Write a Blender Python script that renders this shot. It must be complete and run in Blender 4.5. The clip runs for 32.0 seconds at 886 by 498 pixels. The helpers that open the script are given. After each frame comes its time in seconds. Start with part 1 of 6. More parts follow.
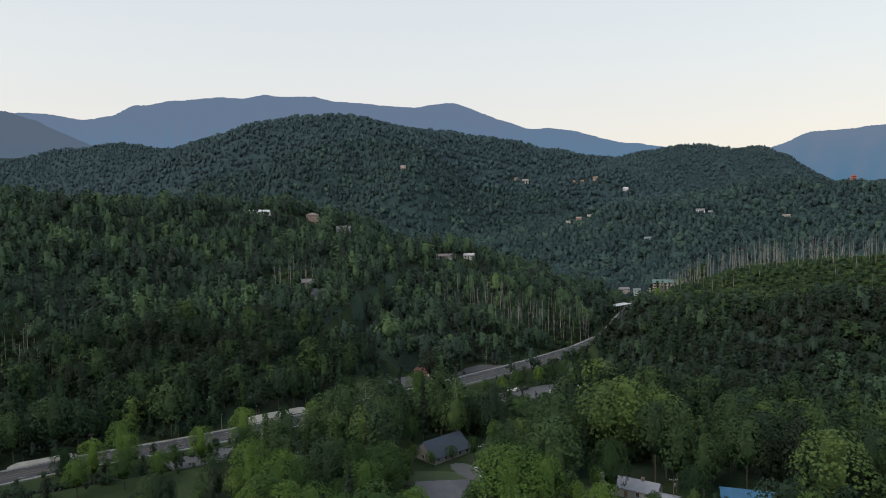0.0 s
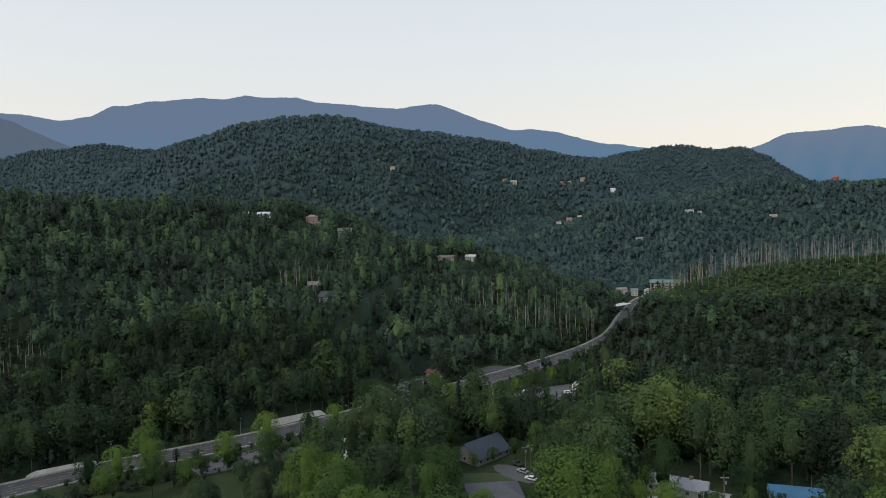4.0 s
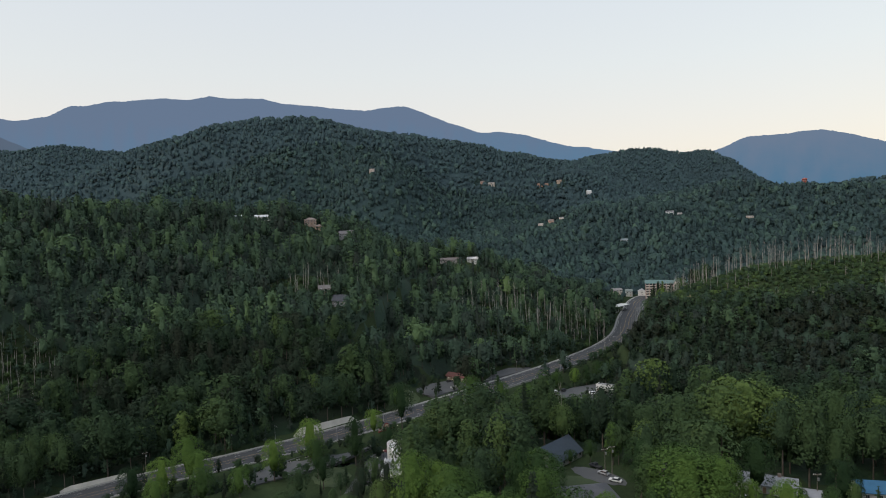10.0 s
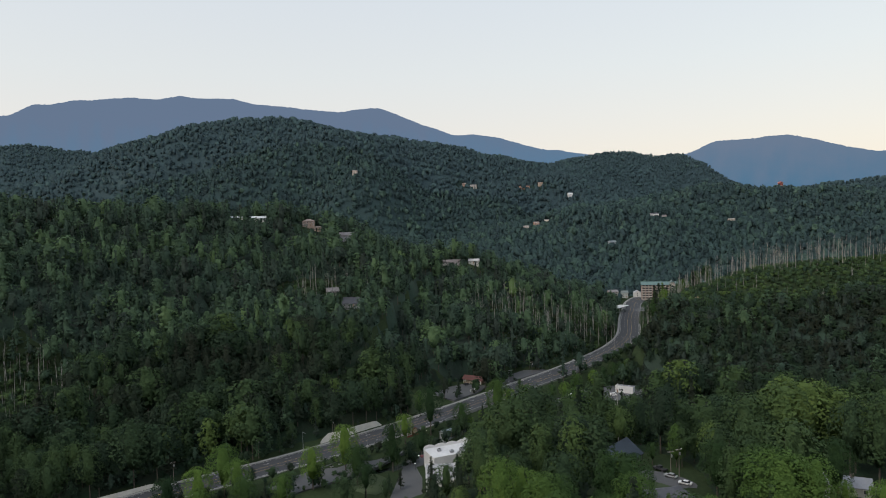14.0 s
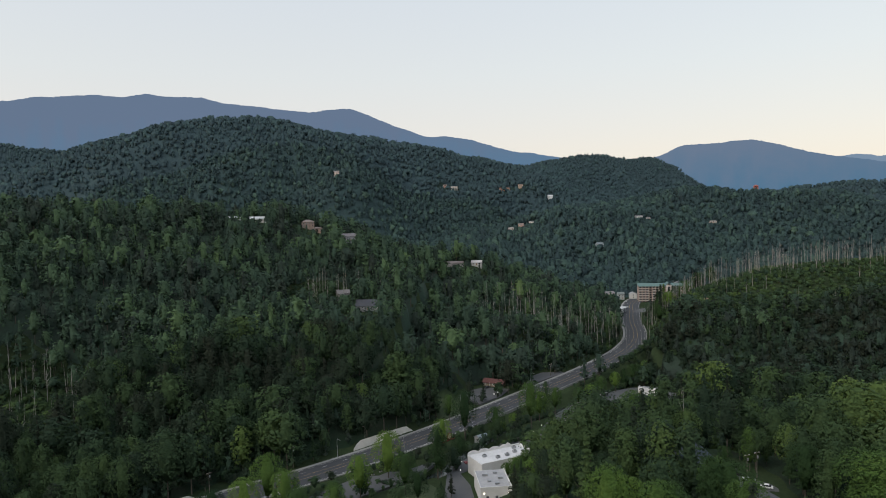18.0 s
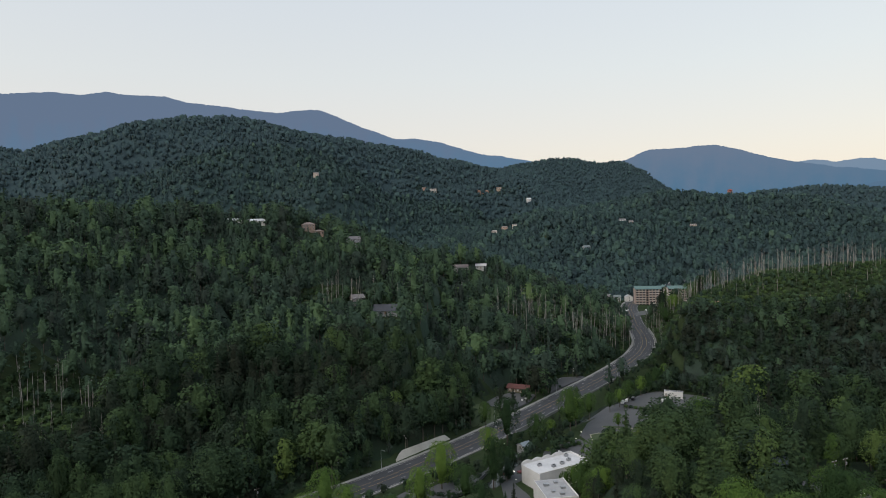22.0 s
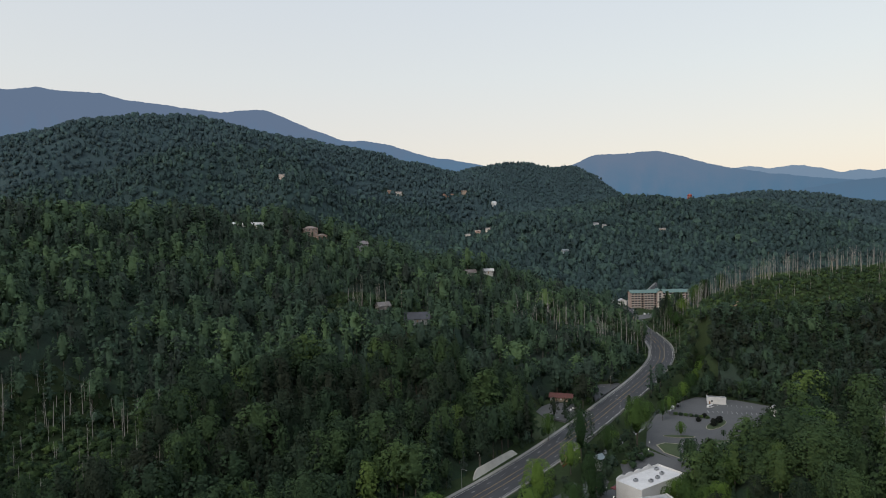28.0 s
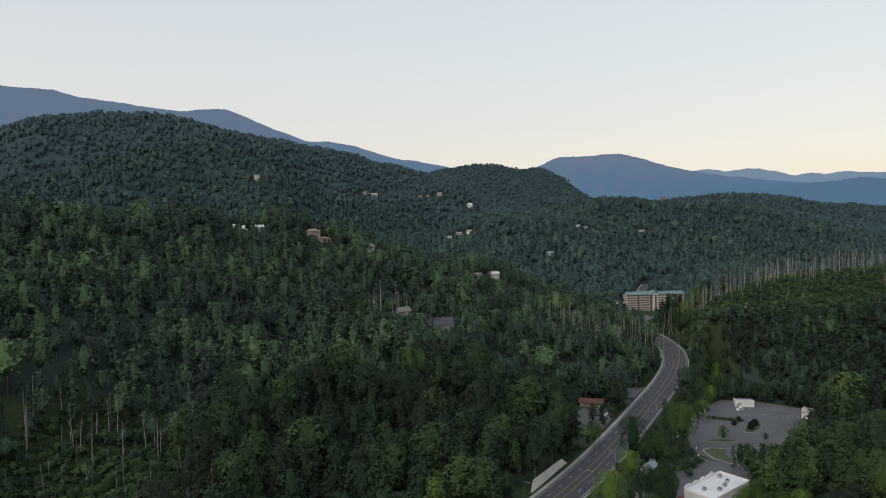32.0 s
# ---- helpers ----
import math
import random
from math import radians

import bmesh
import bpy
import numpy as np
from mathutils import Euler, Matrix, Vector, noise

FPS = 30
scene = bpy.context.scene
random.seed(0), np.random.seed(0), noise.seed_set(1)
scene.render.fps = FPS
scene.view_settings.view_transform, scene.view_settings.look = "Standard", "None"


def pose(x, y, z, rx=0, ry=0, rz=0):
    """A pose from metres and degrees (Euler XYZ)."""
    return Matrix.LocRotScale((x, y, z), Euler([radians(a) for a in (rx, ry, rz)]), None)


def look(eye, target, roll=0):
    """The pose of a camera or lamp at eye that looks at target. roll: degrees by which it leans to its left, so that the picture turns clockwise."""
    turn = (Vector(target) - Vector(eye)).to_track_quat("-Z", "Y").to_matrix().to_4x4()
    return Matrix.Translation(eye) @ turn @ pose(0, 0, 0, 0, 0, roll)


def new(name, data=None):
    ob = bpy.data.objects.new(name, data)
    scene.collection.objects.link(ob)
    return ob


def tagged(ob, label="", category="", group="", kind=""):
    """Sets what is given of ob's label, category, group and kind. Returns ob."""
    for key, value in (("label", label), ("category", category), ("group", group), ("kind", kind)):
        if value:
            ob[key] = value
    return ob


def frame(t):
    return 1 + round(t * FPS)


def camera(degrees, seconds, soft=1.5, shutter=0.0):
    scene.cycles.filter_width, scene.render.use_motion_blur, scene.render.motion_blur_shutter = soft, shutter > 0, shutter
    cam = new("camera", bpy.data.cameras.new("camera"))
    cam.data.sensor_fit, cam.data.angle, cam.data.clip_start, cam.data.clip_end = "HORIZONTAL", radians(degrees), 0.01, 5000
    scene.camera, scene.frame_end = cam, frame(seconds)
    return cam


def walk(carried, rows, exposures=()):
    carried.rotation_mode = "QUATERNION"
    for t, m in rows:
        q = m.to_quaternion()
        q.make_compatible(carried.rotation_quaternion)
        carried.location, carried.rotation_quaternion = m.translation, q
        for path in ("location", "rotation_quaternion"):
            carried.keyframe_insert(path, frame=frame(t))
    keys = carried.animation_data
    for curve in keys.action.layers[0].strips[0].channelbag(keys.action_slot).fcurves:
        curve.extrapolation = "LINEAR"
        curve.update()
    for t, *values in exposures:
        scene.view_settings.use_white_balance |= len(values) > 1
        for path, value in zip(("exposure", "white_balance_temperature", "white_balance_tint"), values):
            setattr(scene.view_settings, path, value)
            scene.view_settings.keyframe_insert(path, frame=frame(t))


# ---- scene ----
cam = camera(69.60, 32.0, soft=1.0)

# seconds, place in metres, yaw, pitch, roll in degrees
PATH = [
    (0, 122.21, -0.99, 114.82, 9.547, -2.744, 1.580),
    (1, 116.91, -2.11, 115.12, 9.172, -2.740, 1.631),
    (2, 111.56, -3.16, 115.41, 8.756, -2.735, 1.680),
    (3, 105.94, -4.11, 115.72, 8.288, -2.721, 1.733),
    (6, 87.55, -6.72, 116.65, 6.828, -2.669, 1.887),
    (7, 80.86, -7.35, 116.91, 6.287, -2.655, 1.932),
    (8, 73.65, -7.68, 117.18, 5.733, -2.638, 1.965),
    (9, 65.99, -7.76, 117.42, 5.137, -2.620, 1.987),
    (10, 57.99, -7.64, 117.59, 4.512, -2.608, 1.996),
    (11, 49.76, -7.31, 117.71, 3.868, -2.590, 1.992),
    (12, 41.29, -6.72, 117.78, 3.205, -2.566, 1.977),
    (13, 32.53, -5.73, 117.85, 2.519, -2.520, 1.949),
    (14, 23.43, -4.33, 117.91, 1.801, -2.483, 1.910),
    (17, -5.04, 0.90, 118.19, -0.398, -2.436, 1.768),
    (18, -15.01, 2.83, 118.41, -1.152, -2.411, 1.724),
    (19, -25.28, 4.98, 118.74, -1.944, -2.382, 1.682),
    (20, -35.93, 7.44, 119.17, -2.741, -2.346, 1.646),
    (21, -46.80, 10.27, 119.65, -3.568, -2.314, 1.614),
    (22, -57.82, 13.49, 120.16, -4.432, -2.285, 1.586),
    (23, -68.90, 17.11, 120.67, -5.298, -2.257, 1.562),
    (24, -80.07, 21.10, 121.16, -6.158, -2.230, 1.542),
    (25, -91.24, 25.44, 121.64, -7.028, -2.206, 1.524),
    (28, -124.63, 39.51, 123.06, -9.750, -2.151, 1.487),
    (29, -135.63, 44.53, 123.59, -10.673, -2.130, 1.482),
    (30, -146.57, 49.80, 124.14, -11.576, -2.113, 1.484),
    (31, -157.43, 55.21, 124.67, -12.496, -2.112, 1.493),
    (32, -168.32, 60.76, 125.18, -13.411, -2.110, 1.505),
]
walk(cam, [(t, pose(x, y, z, 90 + pitch, roll, yaw)) for t, x, y, z, yaw, pitch, roll in PATH],
     [(0, 0.72, 6900, 11), (16, 0.68, 6900, 11), (32, 0.6, 6900, 11)])

# ---- light ----
world = bpy.data.worlds.new("dusk_sky")
scene.world = world
world.use_nodes = True
wn = world.node_tree.nodes
sky = wn.new("ShaderNodeTexSky")
sky.sky_type = "NISHITA"
sky.sun_disc = False
sky.sun_elevation = radians(5)
sky.sun_rotation = radians(-115)
sky.altitude = 500
sky.air_density, sky.dust_density, sky.ozone_density = 1.0, 1.5, 1.0
wn["Background"].inputs["Strength"].default_value = 0.15
veil = wn.new("ShaderNodeMix")  # thin high cloud over the whole sky, warm low down and blue overhead
veil.data_type = "RGBA"
veil.inputs["Factor"].default_value = 0.76
coord, part_z, tones = wn.new("ShaderNodeTexCoord"), wn.new("ShaderNodeSeparateXYZ"), wn.new("ShaderNodeValToRGB")
for i, (p, c) in enumerate(((0.0, (0.86, 0.75, 0.73)), (0.10, (0.835, 0.785, 0.78)), (0.22, (0.775, 0.81, 0.855)), (0.42, (0.69, 0.77, 0.89)), (1.0, (0.62, 0.74, 0.92)))):
    e = tones.color_ramp.elements[i] if i < 2 else tones.color_ramp.elements.new(p)
    e.position, e.color = p, (*c, 1)
gain = wn.new("ShaderNodeMix")
gain.data_type, gain.blend_type = "RGBA", "MULTIPLY"
gain.inputs["Factor"].default_value = 1.0
gain.inputs["B"].default_value = (4.6, 4.68, 4.72, 1)
world.node_tree.links.new(coord.outputs["Generated"], part_z.inputs[0])
world.node_tree.links.new(part_z.outputs["Z"], tones.inputs[0])
world.node_tree.links.new(tones.outputs[0], gain.inputs["A"])
world.node_tree.links.new(gain.outputs["Result"], veil.inputs["B"])
world.node_tree.links.new(sky.outputs[0], veil.inputs["A"])
world.node_tree.links.new(veil.outputs["Result"], wn["Background"].inputs["Color"])
sun = new("sun", bpy.data.lights.new("sun", "SUN"))
sun.data.energy, sun.data.angle, sun.data.color = 1.05, radians(40), (1.0, 0.95, 0.88)
sun.matrix_world = look((0, 0, 900), (300, 250, 900 - 420))


# ---- materials ----
def mat(name, rough=0.8, metal=0.0):
    m = bpy.data.materials.new(name)
    m.use_nodes = True
    b = m.node_tree.nodes["Principled BSDF"]
    b.inputs["Roughness"].default_value = rough
    b.inputs["Metallic"].default_value = metal
    return m, m.node_tree, b


def ramp_into(nt, fac, socket, stops):
    r = nt.nodes.new("ShaderNodeValToRGB")
    els = r.color_ramp.elements
    for i, (p, c) in enumerate(stops):
        e = els[i] if i < 2 else els.new(p)
        e.position = p
        e.color = (*c, 1)
    nt.links.new(fac, r.inputs[0])
    nt.links.new(r.outputs[0], socket)
    return r


def noise_node(nt, scale, detail=4.0, rough=0.6, coord="Object"):
    tc = nt.nodes.new("ShaderNodeTexCoord")
    n = nt.nodes.new("ShaderNodeTexNoise")
    n.inputs["Scale"].default_value = scale
    n.inputs["Detail"].default_value = detail
    n.inputs["Roughness"].default_value = rough
    if coord == "World":
        g = nt.nodes.new("ShaderNodeNewGeometry")
        nt.links.new(g.outputs["Position"], n.inputs["Vector"])
    else:
        nt.links.new(tc.outputs[coord], n.inputs["Vector"])
    return n.outputs["Fac"]


def grain(name, c1, c2, scale=0.5, fine=8.0, rough=0.8, metal=0.0, bump=0.15, coord="World"):
    """A surface with broad stains and fine grain between two colours."""
    m, nt, b = mat(name, rough, metal)
    a, f = noise_node(nt, scale, 5, 0.65, coord), noise_node(nt, fine, 3, 0.6, coord)
    mix = nt.nodes.new("ShaderNodeMath")
    mix.operation = "MULTIPLY_ADD"
    mix.inputs[1].default_value = 0.35
    nt.links.new(f, mix.inputs[0])
    sc = nt.nodes.new("ShaderNodeMath")
    sc.operation = "MULTIPLY"
    sc.inputs[1].default_value = 0.65
    nt.links.new(a, sc.inputs[0])
    nt.links.new(sc.outputs[0], mix.inputs[2])
    ramp_into(nt, mix.outputs[0], b.inputs["Base Color"], [(0.32, c1), (0.68, c2)])
    if bump:
        bp = nt.nodes.new("ShaderNodeBump")
        bp.inputs["Strength"].default_value = bump
        bp.inputs["Distance"].default_value = 0.05
        nt.links.new(f, bp.inputs["Height"])
        nt.links.new(bp.outputs[0], b.inputs["Normal"])
    return m


def foliage(name, stops, per_object, vary=0.13, clump=0.8):
    """Leaves: one tint per tree, broken up leaf clump by leaf clump, with some light passing through."""
    m, nt, b = mat(name, 0.75)
    b.inputs["Specular IOR Level"].default_value = 0.06
    if per_object:
        tint = nt.nodes.new("ShaderNodeObjectInfo").outputs["Random"]
    else:
        at_ = nt.nodes.new("ShaderNodeAttribute")
        at_.attribute_name = "tint"
        tint = at_.outputs["Fac"]
    isl = noise_node(nt, clump, 2, 0.7, "World")
    ma = nt.nodes.new("ShaderNodeMath")
    ma.operation = "MULTIPLY_ADD"
    ma.inputs[1].default_value = 2.4 * vary
    nt.links.new(isl, ma.inputs[0])
    sub = nt.nodes.new("ShaderNodeMath")
    sub.operation = "MULTIPLY_ADD"
    sub.inputs[1].default_value, sub.inputs[2].default_value = 0.78, 0.06 - 1.2 * vary
    nt.links.new(tint, sub.inputs[0])
    nt.links.new(sub.outputs[0], ma.inputs[2])
    r = ramp_into(nt, ma.outputs[0], b.inputs["Base Color"], stops)
    bp = nt.nodes.new("ShaderNodeBump")
    bp.inputs["Strength"].default_value, bp.inputs["Distance"].default_value = 0.5, 0.75 / clump
    nt.links.new(isl, bp.inputs["Height"])
    nt.links.new(bp.outputs[0], b.inputs["Normal"])
    tr = nt.nodes.new("ShaderNodeBsdfTranslucent")
    nt.links.new(r.outputs[0], tr.inputs["Color"])
    mx = nt.nodes.new("ShaderNodeMixShader")
    mx.inputs[0].default_value = 0.2
    nt.links.new(b.outputs[0], mx.inputs[1])
    nt.links.new(tr.outputs[0], mx.inputs[2])
    nt.links.new(mx.outputs[0], nt.nodes["Material Output"].inputs["Surface"])
    return m


GREENS = [(0.0, (0.028, 0.033, 0.024)), (0.3, (0.026, 0.048, 0.029)), (0.65, (0.057, 0.095, 0.037)), (1.0, (0.113, 0.166, 0.044))]
# valley sides: the same greens, paler and bluer with light haze painted in
HAZY_MID_GREENS = [(0.0, (0.037, 0.048, 0.041)), (0.3, (0.044, 0.076, 0.055)), (0.65, (0.079, 0.132, 0.067)), (1.0, (0.136, 0.203, 0.074))]
# far hills: the blue of distant haze is put into these leaf colours
HAZY_FAR_GREENS = [(0.0, (0.039, 0.063, 0.073)), (0.35, (0.051, 0.085, 0.094)), (0.7, (0.063, 0.108, 0.108)), (1.0, (0.083, 0.134, 0.120))]
# a brighter set of leaf greens for broadleaf crowns on the shelf and roadside
M_BRIGHT_LEAF = foliage("bright_leaves", [(0.0, (0.015, 0.034, 0.017)), (0.35, (0.037, 0.072, 0.025)), (0.7, (0.077, 0.136, 0.033)), (1.0, (0.132, 0.207, 0.041))], True)
M_LEAF = foliage("leaves", GREENS, True)
M_FOREST = foliage("forest_leaves", GREENS, False)
M_HAZY_MID = foliage("hazy_slope_forest_leaves", HAZY_MID_GREENS, False, 0.13, 0.6)
# hill and far leaves carry air haze in their base colour
M_HAZY_HILL = foliage("hazy_hill_forest_leaves", [(0.0, (0.038, 0.061, 0.068)), (0.35, (0.051, 0.088, 0.087)), (0.7, (0.081, 0.137, 0.108)), (1.0, (0.116, 0.183, 0.125))], False, 0.12, 0.3)
M_HAZY_FAR = foliage("hazy_far_forest_leaves", HAZY_FAR_GREENS, False, 0.12, 0.2)
M_BARK = grain("bark", (0.045, 0.036, 0.028), (0.11, 0.092, 0.075), 0.8, 6, 0.9)
M_SNAG = grain("weathered_deadwood", (0.12, 0.114, 0.106), (0.36, 0.345, 0.325), 0.25, 5, 0.85)
M_GROUND = grain("forest_floor", (0.022, 0.034, 0.018), (0.044, 0.064, 0.031), 0.03, 0.6, 1.0, bump=0.4)
# distant ground, tinted bluer to carry the same painted haze as the far woods
M_HAZY_COVER = grain("hazy_far_undergrowth", (0.020, 0.034, 0.030), (0.034, 0.055, 0.048), 0.02, 0.3, 1.0, bump=0.4)
M_HAZY_COVER.node_tree.nodes["Principled BSDF"].inputs["Specular IOR Level"].default_value = 0.02
M_GROUND.node_tree.nodes["Principled BSDF"].inputs["Specular IOR Level"].default_value = 0.02
M_ASPHALT = grain("asphalt", (0.027, 0.030, 0.036), (0.046, 0.049, 0.056), 0.06, 3, 0.9)
M_CONCRETE = grain("concrete", (0.17, 0.17, 0.165), (0.29, 0.285, 0.275), 0.15, 3, 0.85)


# ---- the lie of the land ----
ROAD = [(-330, 60, -8), (-226, 178, -7), (-141, 268, -6), (-108, 294, -5.2), (-80, 312, -4.6), (-52, 334, -4), (-22, 360, -3.2), (-4, 377, -2.6), (30, 411, -1.6), (64, 446, -0.4), (97, 480, 0.8), (121, 506, 2.4),
        (146, 538, 3.4), (159, 560, 4.2), (170, 581, 4.8), (180, 610, 5.4), (188, 640, 6.0), (194.5, 668, 6.8), (204, 700, 8.2), (214, 730, 9.8), (224, 765, 11.2), (238, 795, 12.6), (265, 830, 14), (330, 900, 17), (400, 1000, 20)]
# crest lines: places, heights of the ground and the distance at which each fades into the valley
RIDGES = [
    (390, [(-640, 420, 150), (-470, 560, 145), (-350, 640, 132), (-240, 690, 122), (-150, 705, 111), (-100, 672, 96), (6, 694, 64), (100, 625, 36), (150, 600, 16)]),
    (290, [(215, 640, 22), (250, 612, 52), (285, 590, 68), (340, 566, 76), (420, 525, 78), (560, 450, 86), (760, 350, 96)]),
    (700, [(-2300, 1750, 150), (-1500, 1882, 190), (-1250, 1860, 240), (-1159, 1855, 276), (-1067, 1851, 312), (-994, 1853, 351), (-920, 1855, 361), (-839, 1858, 382), (-757, 1861, 404), (-679, 1875, 431), (-600, 1890, 439), (-540, 1902, 432), (-480, 1915, 421), (-418, 1932, 420), (-356, 1950, 403), (-272, 1979, 388), (-188, 2009, 372), (-101, 2039, 363), (-13, 2070, 348), (151, 2149, 324), (260, 2200, 285), (420, 2330, 235)]),
    (800, [(325, 2655, 332), (540, 2884, 373), (685, 3004, 399), (818, 3040, 402), (1062, 3109, 388), (1190, 3123, 337), (1290, 3070, 262), (1450, 3000, 170)]),
    (900, [(-3200, 2600, 420), (-2382, 2683, 462), (-1850, 2750, 500), (-1594, 2797, 462), (-1350, 2830, 400), (-1100, 2850, 330)]),
    (620, [(330, 1420, 118), (450, 1500, 142), (572, 1533, 166), (755, 1530, 168), (861, 1500, 160), (1028, 1526, 144), (1159, 1494, 106), (1374, 1441, 54)]),
    (650, [(1050, 2230, 170), (1336, 2175, 197), (1502, 2136, 205), (1667, 2096, 186), (2013, 2012, 128)]),
]
BENCH = [(40, 190), (75, 222), (110, 205), (180, 196), (300, 190)]  # level shelf of the village
# spots whose ground height is set to fit the camera's view: x, y, z, radius
SPOTS = [(-240, 1573, 240, 170), (55, 1797, 214, 170), (202, 1841, 176, 130), (325, 1797, 188, 150), (402, 1273, 112, 170), (170, 1386, 96, 170),
         (-89, 530, 57, 40), (-66, 505, 53, 40), (-213, 693, 125, 60), (-146, 699, 112, 30), (-100, 667, 100, 28), (6, 690, 66, 50), (34, 690, 65, 30), (247, 789, 12, 70)]


# levelled building ground: x, y, z, radius
PADS = [(28, 460, -0.9, 13), (14, 436, -1.3, 14), (66, 474, 0.4, 13), (83, 226, 23.5, 18), (86, 203, 23.0, 14), (146, 206, 23.5, 16), (270, 772, 10.5, 40), (230, 728, 10.2, 18), (194, 716, 9.5, 12), (210, 808, 17, 9), (226, 812, 16, 8), (243, 816, 15, 8)]


def seg_dist(x, y, pts):
    """Distance of places from a polyline, and the height interpolated along it."""
    best, zz = np.full(x.shape, 1e9), np.zeros(x.shape)
    for a, b in zip(pts[:-1], pts[1:]):
        dx, dy = b[0] - a[0], b[1] - a[1]
        s = np.clip(((x - a[0]) * dx + (y - a[1]) * dy) / (dx * dx + dy * dy), 0, 1)
        d = np.hypot(x - a[0] - s * dx, y - a[1] - s * dy)
        m = d < best
        best = np.where(m, d, best)
        if len(a) > 2:
            zz = np.where(m, a[2] + s * (b[2] - a[2]), zz)
    return best, zz


def smooth(t):
    t = np.clip(t, 0, 1)
    return t * t * (3 - 2 * t)


def wave(x, y, length, seed):
    """Cheap rolling noise."""
    rs = np.random.RandomState(seed)
    out = np.zeros(np.shape(x))
    for k in range(7):
        a, p = rs.uniform(0, 6.28, 2)
        f = 6.28 / length * rs.uniform(0.6, 1.7)
        out = out + np.sin(f * (x * np.cos(a) + y * np.sin(a)) + p)
    return out / 3.5


def raw_land(x, y):
    acc = np.zeros(np.shape(x))
    for w, pts in RIDGES:
        d, z = seg_dist(x, y, pts)
        d = d * (1 + 0.10 * wave(x, y, w * 0.55, int(w)))
        acc = acc + np.maximum(z * smooth(1 - d / w), 0) ** 4
    d, _ = seg_dist(x, y, BENCH)
    acc = acc + (27 * smooth((105 - d) / 75)) ** 4
    far = smooth((np.asarray(y) - 800) / 700)
    acc = acc + (20 + 45 * far) ** 4 * far
    z = acc ** 0.25 - 5
    return z + far * (9 * wave(x, y, 420, 3) + 4 * wave(x, y, 150, 4)) + (1 - far) * 1.5 * wave(x, y, 90, 5) * smooth((z - 4) / 20)


GAPS = [sz - float(raw_land(np.array([float(sx)]), np.array([float(sy)]))[0]) for sx, sy, sz, r in SPOTS]


def land(x, y):
    x, y = np.asarray(x, float), np.asarray(y, float)
    z = raw_land(x, y)
    for (sx, sy, sz, r), gap in zip(SPOTS, GAPS):
        z = z + gap * np.exp(-((x - sx) ** 2 + (y - sy) ** 2) / (r * r))
    # the level lot by the creek, the creek and the road's bench
    d, _ = seg_dist(x, y, [(62, 352), (95, 392), (138, 424)])
    z = z + (-5 - z) * smooth((58 - d) / 20)
    d, _ = seg_dist(x, y, [(2, 280), (22, 312), (42, 336)])
    z = z + (-5 - z) * smooth((34 - d) / 16)
    for px, py, pz, r in PADS:
        z = z + (pz - z) * smooth((r + 14 - np.hypot(x - px, y - py)) / 14)
    d, zz = seg_dist(x, y, ROAD)
    z = z + (zz - 0.25 - z) * smooth((34 - d) / 20)
    d, _ = seg_dist(x, y, CREEK)
    return z + (-9.0 - z) * smooth((9 - d) / 6)


CREEK = [(-300, 55), (-200, 170), (-120, 252), (-60, 292), (-12, 318), (6, 352), (22, 378), (60, 410), (104, 452), (150, 490), (186, 540)]


def mesh_from(name, verts, faces, material, smooth_faces=False):
    me = bpy.data.meshes.new(name)
    me.from_pydata(verts, [], faces)
    me.materials.append(material)
    if smooth_faces:
        me.polygons.foreach_set("use_smooth", [True] * len(me.polygons))
    me.update()
    return me


def ground_sheet():
    ys = [-700.0]
    while ys[-1] < 4300:
        y = ys[-1]
        ys.append(y + (40 if y < 120 else 5 if y < 720 else 5 + (y - 720) * 0.022))
    us = np.linspace(-1, 1, 260)
    us = us * (0.45 + 0.55 * np.abs(us))
    Y, U = np.meshgrid(np.array(ys), us, indexing="ij")
    X = U * (800 + 0.95 * np.maximum(Y, 0))
    Z = land(X, Y)
    n, k = X.shape
    v = np.stack([X.ravel(), Y.ravel(), Z.ravel()], -1)
    i = (np.arange(n - 1)[:, None] * k + np.arange(k - 1)[None]).ravel()
    f = np.stack([i, i + 1, i + k + 1, i + k], -1)
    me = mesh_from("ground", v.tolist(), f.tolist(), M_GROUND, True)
    me.materials.append(M_HAZY_COVER)
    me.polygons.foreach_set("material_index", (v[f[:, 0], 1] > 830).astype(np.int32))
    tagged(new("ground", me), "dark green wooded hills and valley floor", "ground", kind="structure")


ground_sheet()


